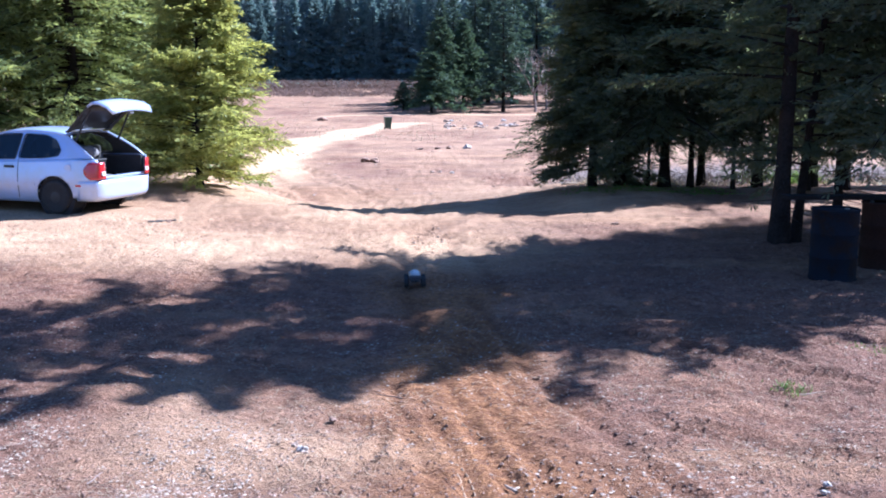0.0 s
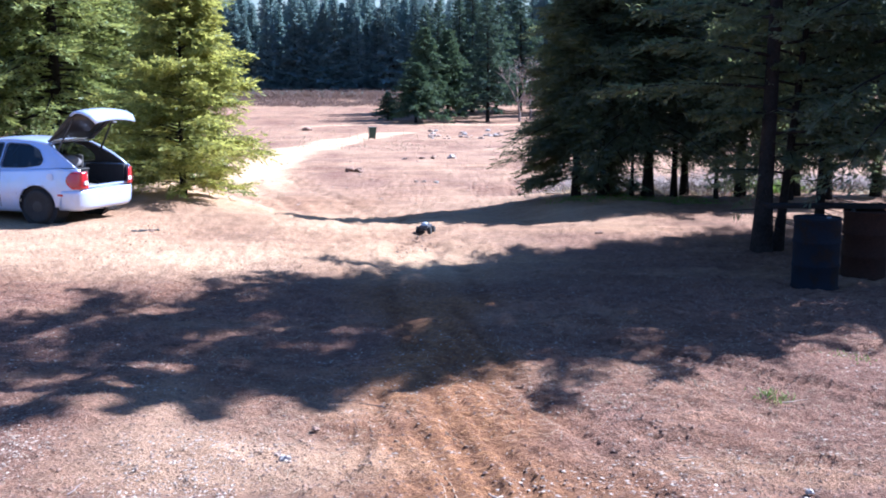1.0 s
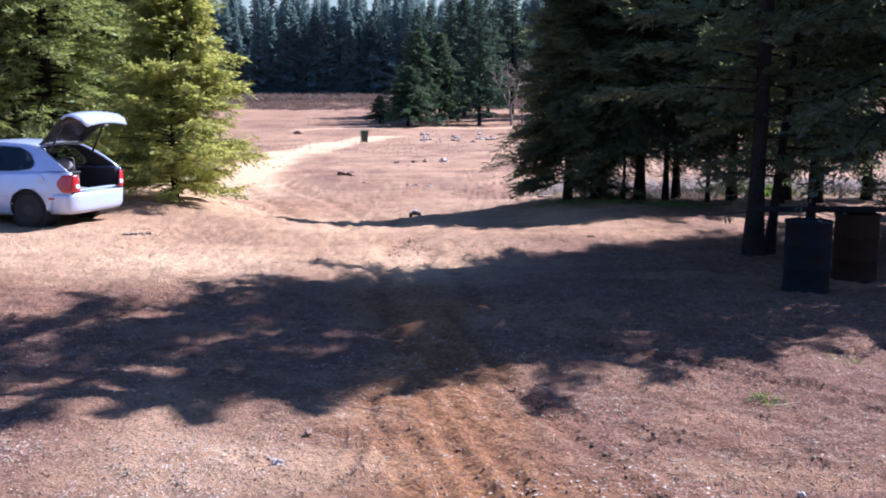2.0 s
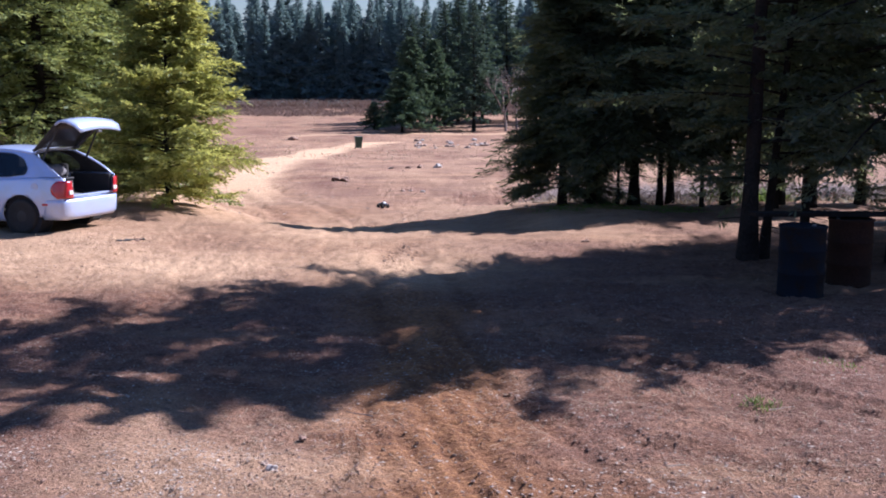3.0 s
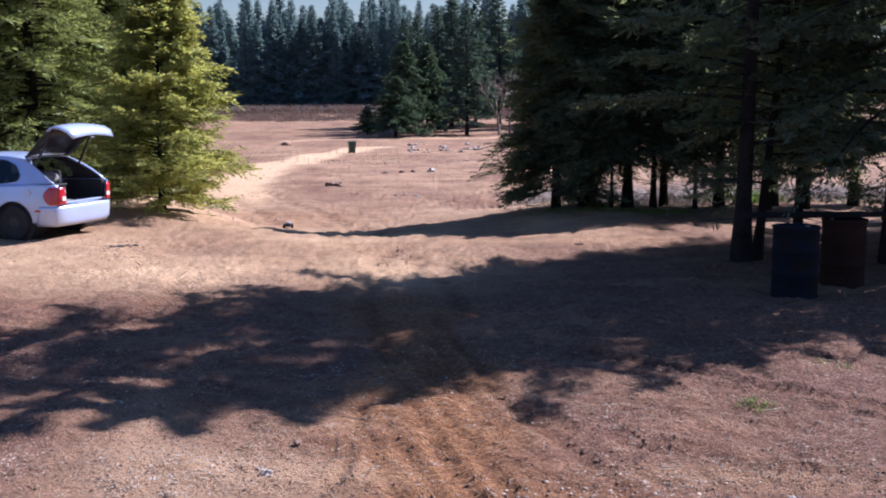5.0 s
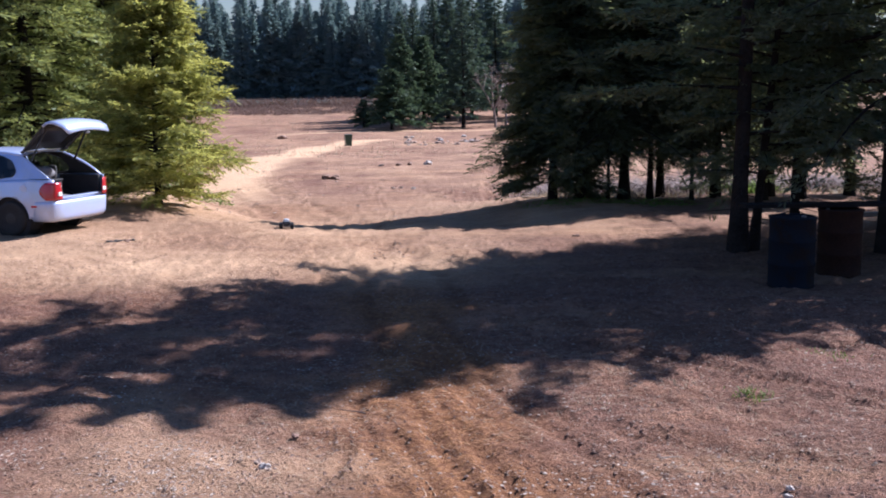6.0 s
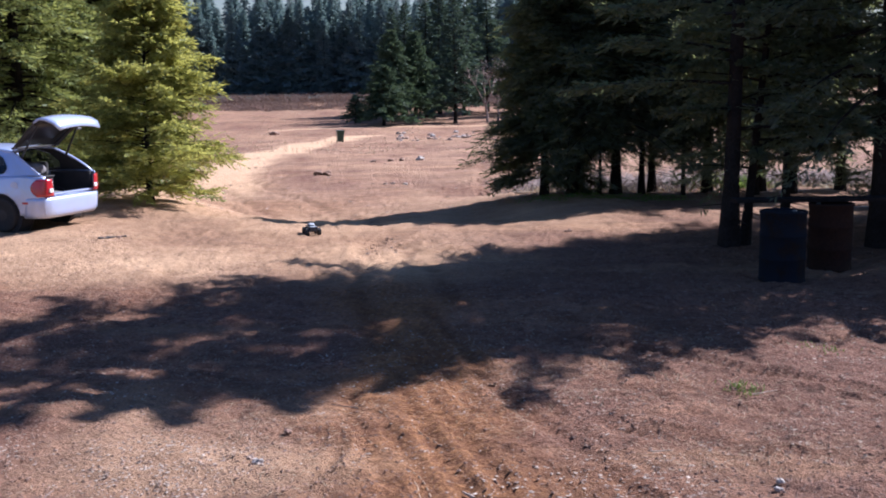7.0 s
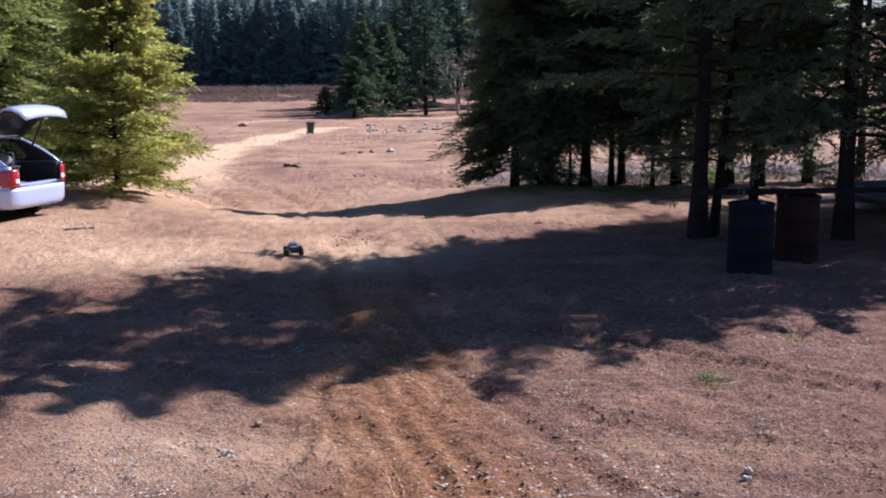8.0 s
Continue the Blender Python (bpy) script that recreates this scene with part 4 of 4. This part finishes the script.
# ---- low trailer half hidden behind the trunks ----
tz = ground_z(9.3, 18.4)
trailer = thing("utility_trailer", pose(10.1, 18.7, tz, 0, 0, 8), "dark blue-grey utility trailer parked in tree shade", "trailer")
part("bed", slab(2.6, 1.5, 0.1, (0, 0, 0.26), 0.02), TRIM, trailer)
for s in (1, -1):
    part("side_board", slab(2.6, 0.05, 0.18, (0, s * 0.74, 0.40), 0.012), TARP, trailer)
    part("end_board", slab(0.05, 1.42, 0.18, (s * 1.27, 0, 0.40), 0.012), TARP, trailer)
    w = part("wheel", lathe([(0.08, -0.07), (0.20, -0.08), (0.215, -0.05), (0.215, 0.05), (0.20, 0.08), (0.08, 0.07)], 28, "Y", (-0.2, s * 0.88, 0.20)), RUBBER, trailer, "black rubber wheel")
    part("mudguard", slab(0.6, 0.22, 0.03, (-0.2, s * 0.88, 0.46), 0.01), TRIM, trailer)
part("drawbar", slab(1.1, 0.08, 0.08, (-1.8, 0, 0.24), 0.01), STEEL, trailer)
part("jockey_post", slab(0.05, 0.05, 0.24, (-2.2, 0, 0.12), 0.008), STEEL, trailer)

# ---- wheeled bin by the road ----
bx, by = -4.62, 91.5
bin_ob = thing("wheeled_bin", pose(bx, by, ground_z(bx, by), 0, 0, 12), "dark green plastic wheeled rubbish bin by the road", "bin")
rows = [[(w * c, d * s, z) for c, s in ((-1, -1), (1, -1), (1, 1), (-1, 1), (-1, -1))] for z, w, d in ((0.1, 0.23, 0.26), (0.5, 0.26, 0.31), (0.98, 0.30, 0.37))]
part("tub", sheet(rows, 0.02), GREEN_PLASTIC, bin_ob)
part("lid", slab(0.66, 0.82, 0.07, (0, -0.02, 1.02), 0.025), GREEN_PLASTIC, bin_ob)
part("handle_bar", slab(0.5, 0.04, 0.04, (0, 0.42, 0.98), 0.012), GREEN_PLASTIC, bin_ob)
for s in (1, -1):
    part("wheel", lathe([(0.03, -0.025), (0.1, -0.025), (0.1, 0.025), (0.03, 0.025)], 16, "Y", (0.0, 0.0, 0.0)), RUBBER, bin_ob).matrix_local = pose(s * 0.26, 0.3, 0.1, 0, 0, 90)


# ---- stones, debris, grass ----
def rock(x, y, size, mat, label, seed, squash=(1, 0.8, 0.65), turn=0, group="loose stones"):
    r = tagged(part("rock", lumpy(ico(size, 3, squash), size * 0.55, 1.6 / size, seed), mat, None, "", False), label, "rock", group)
    r.matrix_world = pose(x, y, ground_z(x, y) + size * squash[2] * 0.45, 0, 0, turn)


def spot(px, py, z=0.0):
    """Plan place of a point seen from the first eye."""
    p = radians(9.62)
    u, v = (px - 784) / 1892.7, (py - 441) / 1892.7
    d = Vector((u, math.cos(p) - v * math.sin(p), -math.sin(p) - v * math.cos(p)))
    s = 1.0
    for _ in range(40):
        s = (ground_z(d.x * s, d.y * s) - 2.6) / d.z * 0.5 + s * 0.5
    return d.x * s, d.y * s


k = 0
for px, py, size, mat, label in (
        (828, 266, 0.20, STONE_PALE, "pale grey boulder lying on the far field"), (796, 266, 0.16, CLODS, "dark brown clod on the far field"),
        (776, 267, 0.13, CLODS, "dark brown clod on the far field"), (745, 268, 0.12, STONE_BROWN, "brown stone on the far field"),
        (766, 309, 0.08, STONE_BROWN, "pale stone on the open field"), (780, 309, 0.10, STONE_BROWN, "brown stone on the open field"), (802, 310, 0.08, STONE_PALE, "pale stone on the open field"),
        (536, 800, 0.035, STONE_PALE, "pale fist-sized stone on dusty earth"), (524, 793, 0.03, STONE_BROWN, "brown pebble on dusty earth"), (1466, 862, 0.028, STONE_PALE, "pale angular stone on brown earth"),
        (1462, 876, 0.024, STONE_PALE, "pale angular stone on brown earth"), (1090, 402, 0.06, CLODS, "dark clod of earth on lit ground"),
        (302, 398, 0.07, CLODS, "dark clod lying near the car"), (648, 290, 0.20, CLODS, "dark heap of earth on the field"), (664, 290, 0.18, CLODS, "dark heap of earth on the field"),
        (572, 217, 0.45, CLODS, "dark clod heap on the far meadow"), (1070, 516, 0.04, STONE_BROWN, "brown stone in the shade"), (590, 748, 0.03, CLODS, "dark clod of earth on dusty ground")):
    x, y = spot(px, py)
    k += 1
    rock(x, y, size, mat, label, k * 1.7, (1.2, 0.8, 0.6), k * 47)

rng = np.random.default_rng(12)
for i in range(34):   # rubble row beside the road
    px, py = rng.uniform(790, 925), rng.uniform(217, 232)
    x, y = spot(px, py)
    rock(x, y, rng.uniform(0.10, 0.26), STONE_PALE if rng.random() < 0.3 else STONE_BROWN, "pale broken rubble stone beside the road", i * 3.1, (1.2, 0.8, 0.55), rng.uniform(0, 360), "rubble by the road")


for i in range(22):   # stones washed out at the crest
    x, y = spot(rng.normal(764, 24), rng.normal(416, 11))
    rock(x, y, rng.uniform(0.008, 0.022), CLODS if rng.random() < 0.7 else STONE_BROWN, "small brown stone washed out at the crest", i * 2.3 + 90, (1.2, 0.8, 0.55), rng.uniform(0, 360), "stones at the crest")


def stick(x, y, length, r, turn, mat, label):
    s = np.linspace(-0.5, 0.5, 7)
    p = np.stack([s * length, 0.03 * length * np.sin(s * 7), 0 * s, r * (1 - 0.5 * (s + 0.5))], 1)
    v, q = tubes([p], 7)
    me = raw_mesh("stick", v, q)
    me.materials.append(mat)
    ob = tagged(new("stick", me), label, "stick", "fallen sticks")
    ob.matrix_world = pose(x, y, ground_z(x, y) + r * 1.2, 0, 0, turn)


for px, py, ln, r, turn, mat in ((906, 872, 0.13, 0.012, 120, CHIPS), (1115, 640, 0.35, 0.006, 40, CHIPS), (1250, 801, 0.14, 0.006, 5, CHIPS), (1010, 838, 0.12, 0.004, 30, CHIPS), (690, 705, 0.25, 0.005, 150, BARK_GREY),
                                 (1190, 655, 0.3, 0.007, 170, BARK_GREY), (1440, 700, 0.25, 0.005, 20, CHIPS), (170, 850, 0.2, 0.005, 80, BARK_GREY), (1012, 330, 0.5, 0.03, 10, CHIPS)):
    x, y = spot(px, py)
    stick(x, y, ln, r, turn, mat, "short bleached stick lying on the earth")

x, y = spot(289, 397)
scrap = thing("black_mat", pose(x, y, ground_z(x, y) + 0.01, 0, 0, 20), "crumpled black plastic scrap lying near the car", "scrap")
rows = [[(a * 0.22, b * 0.09, 0.02 + 0.03 * vnoise(a * 3 + 5, b * 3 + 2, 8)) for b in np.linspace(-1, 1, 6)] for a in np.linspace(-1, 1, 10)]
part("sheet", sheet(rows, 0.006), TRIM, scrap)


def blades(centres, count, spread, tall, wide, seed, lie=0.5):
    rng = np.random.default_rng(seed)
    c = np.repeat(np.asarray(centres, float), count, 0)
    n = len(c)
    p = c[:, :2] + rng.normal(0, 1, (n, 2)) * spread
    z = height(p[:, 0], p[:, 1])
    base = np.stack([p[:, 0], p[:, 1], z - 0.005], 1)
    a = rng.uniform(0, 6.283, n)
    d = np.stack([np.cos(a) * lie, np.sin(a) * lie, rng.uniform(0.35, 1.0, n)], 1)
    d = d / np.linalg.norm(d, axis=1, keepdims=True) * (tall * rng.uniform(0.5, 1.2, (n, 1)))
    s = np.stack([-np.sin(a), np.cos(a), 0 * a], 1) * wide
    mid = base + d * 0.55 + np.array([0, 0, 0.06]) * tall
    v = np.stack([base - s, base + s, mid + s * 0.8, mid - s * 0.8, mid - s * 0.8, mid + s * 0.8, base + d + s * 0.1, base + d - s * 0.1], 1).reshape(-1, 3)
    return raw_mesh("blades", v, np.arange(len(v)).reshape(-1, 4), False)


for px, py, n, spread, tall, mat, label in ((1398, 688, 90, 0.085, 0.06, GRASS, "small green grass tuft on bare earth"), (1545, 622, 60, 0.12, 0.05, GRASS, "thin green grass patch on bare earth"),
                                            (1262, 668, 30, 0.10, 0.04, STRAW, "dry straw tuft on bare earth"), (1135, 705, 40, 0.12, 0.04, STRAW, "dry straw tuft on bare earth")):
    x, y = spot(px, py)
    me = blades([(x, y)], n, spread, tall, 0.005, int(px), 0.7)
    me.materials.append(mat)
    tagged(new("grass_tuft", me), label, "grass", kind="stuff")


def scatter(name, count, area, sizes, mat, label, seed, flat=0.5, keep=None):
    """Loose bits strewn over the ground: low faceted lumps, one mesh."""
    rng = np.random.default_rng(seed)
    x0, x1, y0, y1 = area
    t = rng.random(count)
    y = y0 + (y1 - y0) * t ** 1.5
    x = x0 + (x1 - x0) * rng.random(count)
    x = x * (0.35 + 0.65 * (y - y0) / (y1 - y0) + 0.25)
    if keep is not None:
        ok = keep(x, y, rng)
        x, y = x[ok], y[ok]
    n = len(x)
    z = height(x, y)
    r = sizes[0] + (sizes[1] - sizes[0]) * rng.random(n) ** 3
    a = rng.uniform(0, 6.283, n)
    o = np.array([(1, 0, 0), (0, 1, 0), (-1, 0, 0), (0, -1, 0), (0, 0, 1), (0, 0, -1)], float)
    v = o[None] * r[:, None, None] * (0.6 + 0.8 * rng.random((n, 6, 1)))
    v[..., 0] *= 1.5
    v[..., 2] *= flat
    c, s = np.cos(a)[:, None], np.sin(a)[:, None]
    v = np.stack([v[..., 0] * c - v[..., 1] * s, v[..., 0] * s + v[..., 1] * c, v[..., 2]], -1)
    v += np.stack([x, y, z + r * 0.2], 1)[:, None]
    f = np.array([(0, 1, 4), (1, 2, 4), (2, 3, 4), (3, 0, 4), (1, 0, 5), (2, 1, 5), (3, 2, 5), (0, 3, 5)])
    q = (f[None] + 6 * np.arange(n)[:, None, None]).reshape(-1, 3)
    me = raw_mesh(name, v.reshape(-1, 3), q, False)
    me.materials.append(mat)
    tagged(new(name, me), label, "gravel", kind="stuff")


off_track = lambda x, y, g: g.random(len(x)) < 0.35 + 0.65 * smooth(0.4, 1.1, np.abs(x - np.interp(y, [5, 10, 16], [0.7, 0.2, -0.3])) + 0.0)
patchy = lambda x, y, g: g.random(len(x)) < smooth(-0.15, 0.3, vnoise(x / 0.8, y / 0.8, 31) + 0.12)
scatter("wood_chips", 10000, (-4.5, 4.5, 6.0, 11), (0.004, 0.014), CHIPS, "bleached wood chips and grit strewn on the earth", 1, 0.4, patchy)
scatter("earth_crumbs", 42000, (-6, 6, 6.0, 18), (0.003, 0.013), CLODS, "dark crumbs of earth strewn over the ground", 2, 0.7, off_track)
scatter("pebbles", 1500, (-6, 6, 6.0, 18), (0.004, 0.015), STONE_BROWN, "brown and grey pebbles strewn over the ground", 3, 0.6, off_track)
scatter("pale_gravel", 6500, (-4.6, -1.0, 6.0, 8.6), (0.003, 0.012), CHIPS, "pale angular gravel on the dusty ground", 14, 0.6, patchy)
scatter("field_stones", 900, (-14, 14, 24, 80), (0.01, 0.055), STONE_BROWN, "scattered brown stones across the open field", 4, 0.55)


def straw_litter(count, seed):
    rng = np.random.default_rng(seed)
    y = 6.0 + 9 * rng.random(count) ** 1.4
    x = rng.uniform(-1, 1, count) * (0.42 * y + 0.6)
    ok = rng.random(count) < smooth(-0.2, 0.25, vnoise(x / 0.7, y / 0.7, 33))
    x, y = x[ok], y[ok]
    n = len(x)
    z = height(x, y) + 0.004
    a = rng.uniform(0, 6.283, n)
    d = np.stack([np.cos(a), np.sin(a), rng.normal(0, 0.15, n)], 1) * rng.uniform(0.012, 0.05, (n, 1))
    s = np.stack([-np.sin(a), np.cos(a), 0 * a], 1) * 0.0022
    c = np.stack([x, y, z], 1)
    up = np.array([0, 0, 0.003])
    v = np.stack([c - d - s, c - d + s, c + d + s + up, c + d - s + up], 1).reshape(-1, 3)
    me = raw_mesh("needle_litter", v, np.arange(len(v)).reshape(-1, 4), False)
    me.materials.append(STRAW)
    tagged(new("needle_litter", me), "dry needles and straw strewn on the earth", "litter", kind="stuff")


straw_litter(9000, 8)


def tyre_track(pts, wide):
    """A narrow pale print left by the toy's tyre, lying on the earth."""
    p = [spot(a, b) for a, b in pts]
    t = np.linspace(0, len(p) - 1, 60)
    x, y = (np.interp(t, range(len(p)), [q[i] for q in p]) for i in (0, 1))
    x, y = x + 0.004 * np.sin(t * 5), y + 0.004 * np.cos(t * 4)
    dx, dy = np.gradient(x), np.gradient(y)
    n = np.hypot(dx, dy) + 1e-9
    rows = []
    for k in (-1, -0.3, 0.3, 1):
        a, b = x - dy / n * wide * k * (0.7 + 0.5 * vnoise(t * 3, t, 41)), y + dx / n * wide * k
        rows.append(np.stack([a, b, height(a, b) + (0.001 if abs(k) < 0.5 else -0.006)], 1))
    mean = sum(height(x + i, y + j) for i in (-0.04, 0, 0.04) for j in (-0.04, 0, 0.04)) / 9
    for row in rows:
        row[:, 2] += mean - height(row[:, 0], row[:, 1])
    part_me = sheet([[tuple(v) for v in r] for r in rows])
    ob = tagged(part("tyre_track", part_me, DUST, None), "narrow pale tyre print across the orange earth", "track", kind="structure")
    return ob


for pts in ([(742, 708), (784, 732), (845, 763), (880, 789), (936, 844)], [(718, 756), (766, 785), (792, 822), (816, 848), (828, 882)], [(808, 822), (830, 842), (845, 882)]):
    tyre_track(pts, 0.009)


# ---- brush along the forest foot, low growth under the stand ----
def brush(name, rows, count, spread, tall, wide, mat, label, seed, kind="stuff"):
    me = blades(rows, count, spread, tall, wide, seed, 1.3)
    me.materials.append(mat)
    tagged(new(name, me), label, "brush", kind=kind)


rng = np.random.default_rng(77)
brush("dead_brush", [(rng.uniform(-75, 40), rng.uniform(160, 186)) for _ in range(650)], 60, 1.1, 0.7, 0.045, DEAD_BRUSH, "low reddish-brown dead brush along the forest foot", 5)
brush("tall_dead_brush", [(rng.uniform(-75, 40), rng.uniform(186, 209)) for _ in range(330)], 70, 1.3, 2.0, 0.06, DEAD_BRUSH, "taller reddish-grey dead brush before the forest", 15)
# scrub shares the haze-tinted needle colour of the forest wall
brush("green_scrub", [(rng.uniform(-75, 60), rng.uniform(192, 210)) for _ in range(160)], 34, 0.8, 1.5, 0.10, NEEDLES_HAZED, "low green scrub along the forest foot", 6)
brush("dry_grass", [(rng.uniform(-22, 22), rng.uniform(70, 165)) for _ in range(500)], 16, 0.8, 0.25, 0.02, STRAW, "sparse dry grass over the far meadow", 7)
brush("grey_brush", [(rng.uniform(4, 17), rng.uniform(26.5, 36)) for _ in range(420)], 34, 0.4, 0.95, 0.011, BARK_GREY, "grey leafless brush behind the spruce stand", 18)
brush("green_shrub", [(rng.normal(8.6, 0.5), rng.normal(27.5, 0.5)) for _ in range(26)], 40, 0.16, 0.55, 0.016, GRASS, "low yellow-green shrub behind the spruce trunks", 19)
brush("undergrowth", [(rng.uniform(3.5, 13), rng.uniform(25.5, 34)) for _ in range(130)], 22, 0.30, 0.35, 0.012, STRAW, "dry undergrowth behind the spruce stand", 8)
brush("green_undergrowth", [(rng.uniform(2.8, 6.5), rng.uniform(22.8, 24.2)) for _ in range(70)], 22, 0.14, 0.09, 0.008, GRASS, "mossy green growth at the foot of the stand", 9)


def bare_tree(x, y, H, seed, label):
    """A leafless broad-leaved tree: forking tapered limbs with fine twigs."""
    rng = np.random.default_rng(seed)
    limbs = []

    def grow(p, d, ln, r, depth):
        s = np.linspace(0, 1, 4)
        q = p + d * (ln * s)[:, None] + rng.normal(0, 0.04 * ln, (4, 3)) * s[:, None]
        limbs.append(np.concatenate([q, (r * (1 - 0.35 * s))[:, None]], 1))
        if depth:
            for _ in range(4 if depth > 1 else 5):
                e = d + rng.normal(0, 0.45, 3) + np.array([0, 0, 0.1])
                grow(q[rng.integers(2, 4)], e / np.linalg.norm(e), ln * rng.uniform(0.5, 0.75), r * 0.5, depth - 1)

    grow(np.array([0, 0, -0.2]), np.array([0, 0, 1.0]), H * 0.38, 0.02 * H, 4)
    v, q = tubes(limbs, 3)
    me = raw_mesh("crown", v, q)
    t = thing("bare_tree", pose(x, y, ground_z(x, y)), label, "tree")
    mesh_part("crown", me, BARK_GREY, t)


bare_tree(10.9, 126, 9.5, 3, "leafless grey-pink tree beside the dark firs")
bare_tree(12.6, 131, 9.0, 4, "leafless grey-pink tree beside the dark firs")


# ---- the toy truck ----
def build_truck():
    truck = thing("toy_truck", pose(-0.5, 13, 0), "radio-controlled toy monster truck with pale body shell", "toy truck")
    BODY = plain("pale_shell", (0.46, 0.49, 0.50), 0.3, vary=0.06, coat=0.5)
    part("chassis", slab(0.34, 0.10, 0.035, (0, 0, 0.085), 0.01), TRIM, truck, "black plastic chassis")
    shell = part("body_shell", slab(0.40, 0.20, 0.065, (0, 0, 0.14), 0.022, 3), plain("dark_shell", (0.05, 0.055, 0.065), 0.35, vary=0.2), truck, "dark lower body shell")
    rows = []
    for x, w, z in ((0.09, 0.075, 0.16), (0.05, 0.068, 0.205), (-0.02, 0.066, 0.225), (-0.10, 0.066, 0.22), (-0.15, 0.072, 0.165)):
        rows.append([(x, w * t, z - 0.012 * t * t) for t in np.linspace(-1, 1, 7)])
    part("cab_roof", sheet(rows, 0.006), BODY, shell, "white cab roof", True)
    part("cab_core", slab(0.19, 0.115, 0.05, (-0.025, 0, 0.172), 0.012), TRIM, shell, "black windows")
    part("bonnet", slab(0.11, 0.13, 0.02, (0.135, 0, 0.163), 0.008), BODY, shell, "white bonnet")
    for s in (1, -1):
        part("bumper", slab(0.03, 0.15, 0.03, (s * 0.215, 0, 0.10), 0.008), TRIM, truck)
        part("axle", slab(0.02, 0.25, 0.02, (s * 0.14, 0, 0.075), 0.004), STEEL, truck)
        for k in (1, -1):
            part("shock_absorber", slab(0.016, 0.016, 0.085, (s * 0.11, k * 0.075, 0.125), 0.004), STEEL, truck)
            w = part("wheel", lathe([(0.02, -0.03), (0.042, -0.034), (0.044, 0.034), (0.02, 0.03)], 16, "Y"), WHITE_PLASTIC, truck, "white plastic wheel")
            w.matrix_local = pose(s * 0.14, k * 0.14, 0.072)
            part("tyre", lathe([(0.043, -0.036), (0.062, -0.04), (0.072, -0.03), (0.072, 0.03), (0.062, 0.04), (0.043, 0.036)], 20, "Y"), RUBBER, w, "knobbly black tyre")
    part("aerial", lathe([(0.002, 0.15), (0.0015, 0.33)], 5, "Z", (-0.14, 0.04, 0)), TRIM, truck)
    return truck


TRUCK = build_truck()
TRUCK.scale = (0.76, 0.72, 0.86)


# ---- what moves ----
TRUCK_PATH = [   # seconds, x, y on the ground
    (0.0, -0.33, 12.66), (0.1, -0.38, 13.64), (0.2, -0.40, 14.58), (0.3, -0.41, 15.36), (0.4, -0.40, 15.92), (0.5, -0.36, 16.30), (0.6, -0.30, 16.65),
    (0.7, -0.23, 17.0), (0.8, -0.16, 17.27), (0.9, -0.08, 17.52), (1.0, -0.01, 17.8), (1.1, 0.06, 18.0), (1.2, 0.10, 18.35), (1.35, 0.12, 19.3), (1.5, 0.12, 20.5),
    (1.6, 0.10, 21.2), (1.7, 0.06, 22.1), (2.0, -0.08, 25.2), (2.3, -0.28, 28.3), (2.6, -0.50, 30.6), (2.8, -0.67, 31.65), (3.0, -0.90, 32.15), (3.2, -1.19, 32.4), (3.4, -1.51, 31.95),
    (3.6, -1.86, 31.4), (3.8, -2.19, 31.0), (4.0, -2.52, 30.4), (4.2, -2.81, 29.8), (4.4, -3.05, 29.25), (4.6, -3.14, 28.75), (4.8, -3.1, 28.1), (5.1, -2.92, 26.2), (5.4, -2.72, 24.4),
    (5.6, -2.55, 23.0), (5.8, -2.36, 21.35), (6.0, -2.14, 19.5), (6.2, -1.98, 18.5), (6.4, -1.78, 18.2), (6.6, -1.58, 18.02), (6.8, -1.45, 17.82), (7.0, -1.40, 17.72), (7.2, -1.38, 17.6), (7.4, -1.36, 17.35), (7.6, -1.30, 16.9), (7.8, -1.18, 15.98),
    (7.9, -1.11, 15.48), (8.0, -1.03, 14.97),
]


def motions():
    """The truck runs off over the crest, circles below it and comes back."""
    p = np.array(TRUCK_PATH)
    rows, last = [], None
    for k, (t, x, y) in enumerate(p):
        a, b = p[max(k - 1, 0)], p[min(k + 1, len(p) - 1)]
        yaw = math.degrees(math.atan2(b[2] - a[2], b[1] - a[1]))
        if last is not None:
            yaw = last + (yaw - last + 180) % 360 - 180
        last = yaw
        c, s = math.cos(radians(yaw)), math.sin(radians(yaw))
        f, r = ground_z(x + 0.14 * c, y + 0.14 * s), ground_z(x - 0.14 * c, y - 0.14 * s)
        m = pose(x, y, (f + r) / 2 + 0.004, 0, 0, yaw) @ pose(0, 0, 0, 0, -math.degrees(math.atan2(f - r, 0.28)), 0)
        rows.append((t, m))
    walk(TRUCK, rows)


motions()
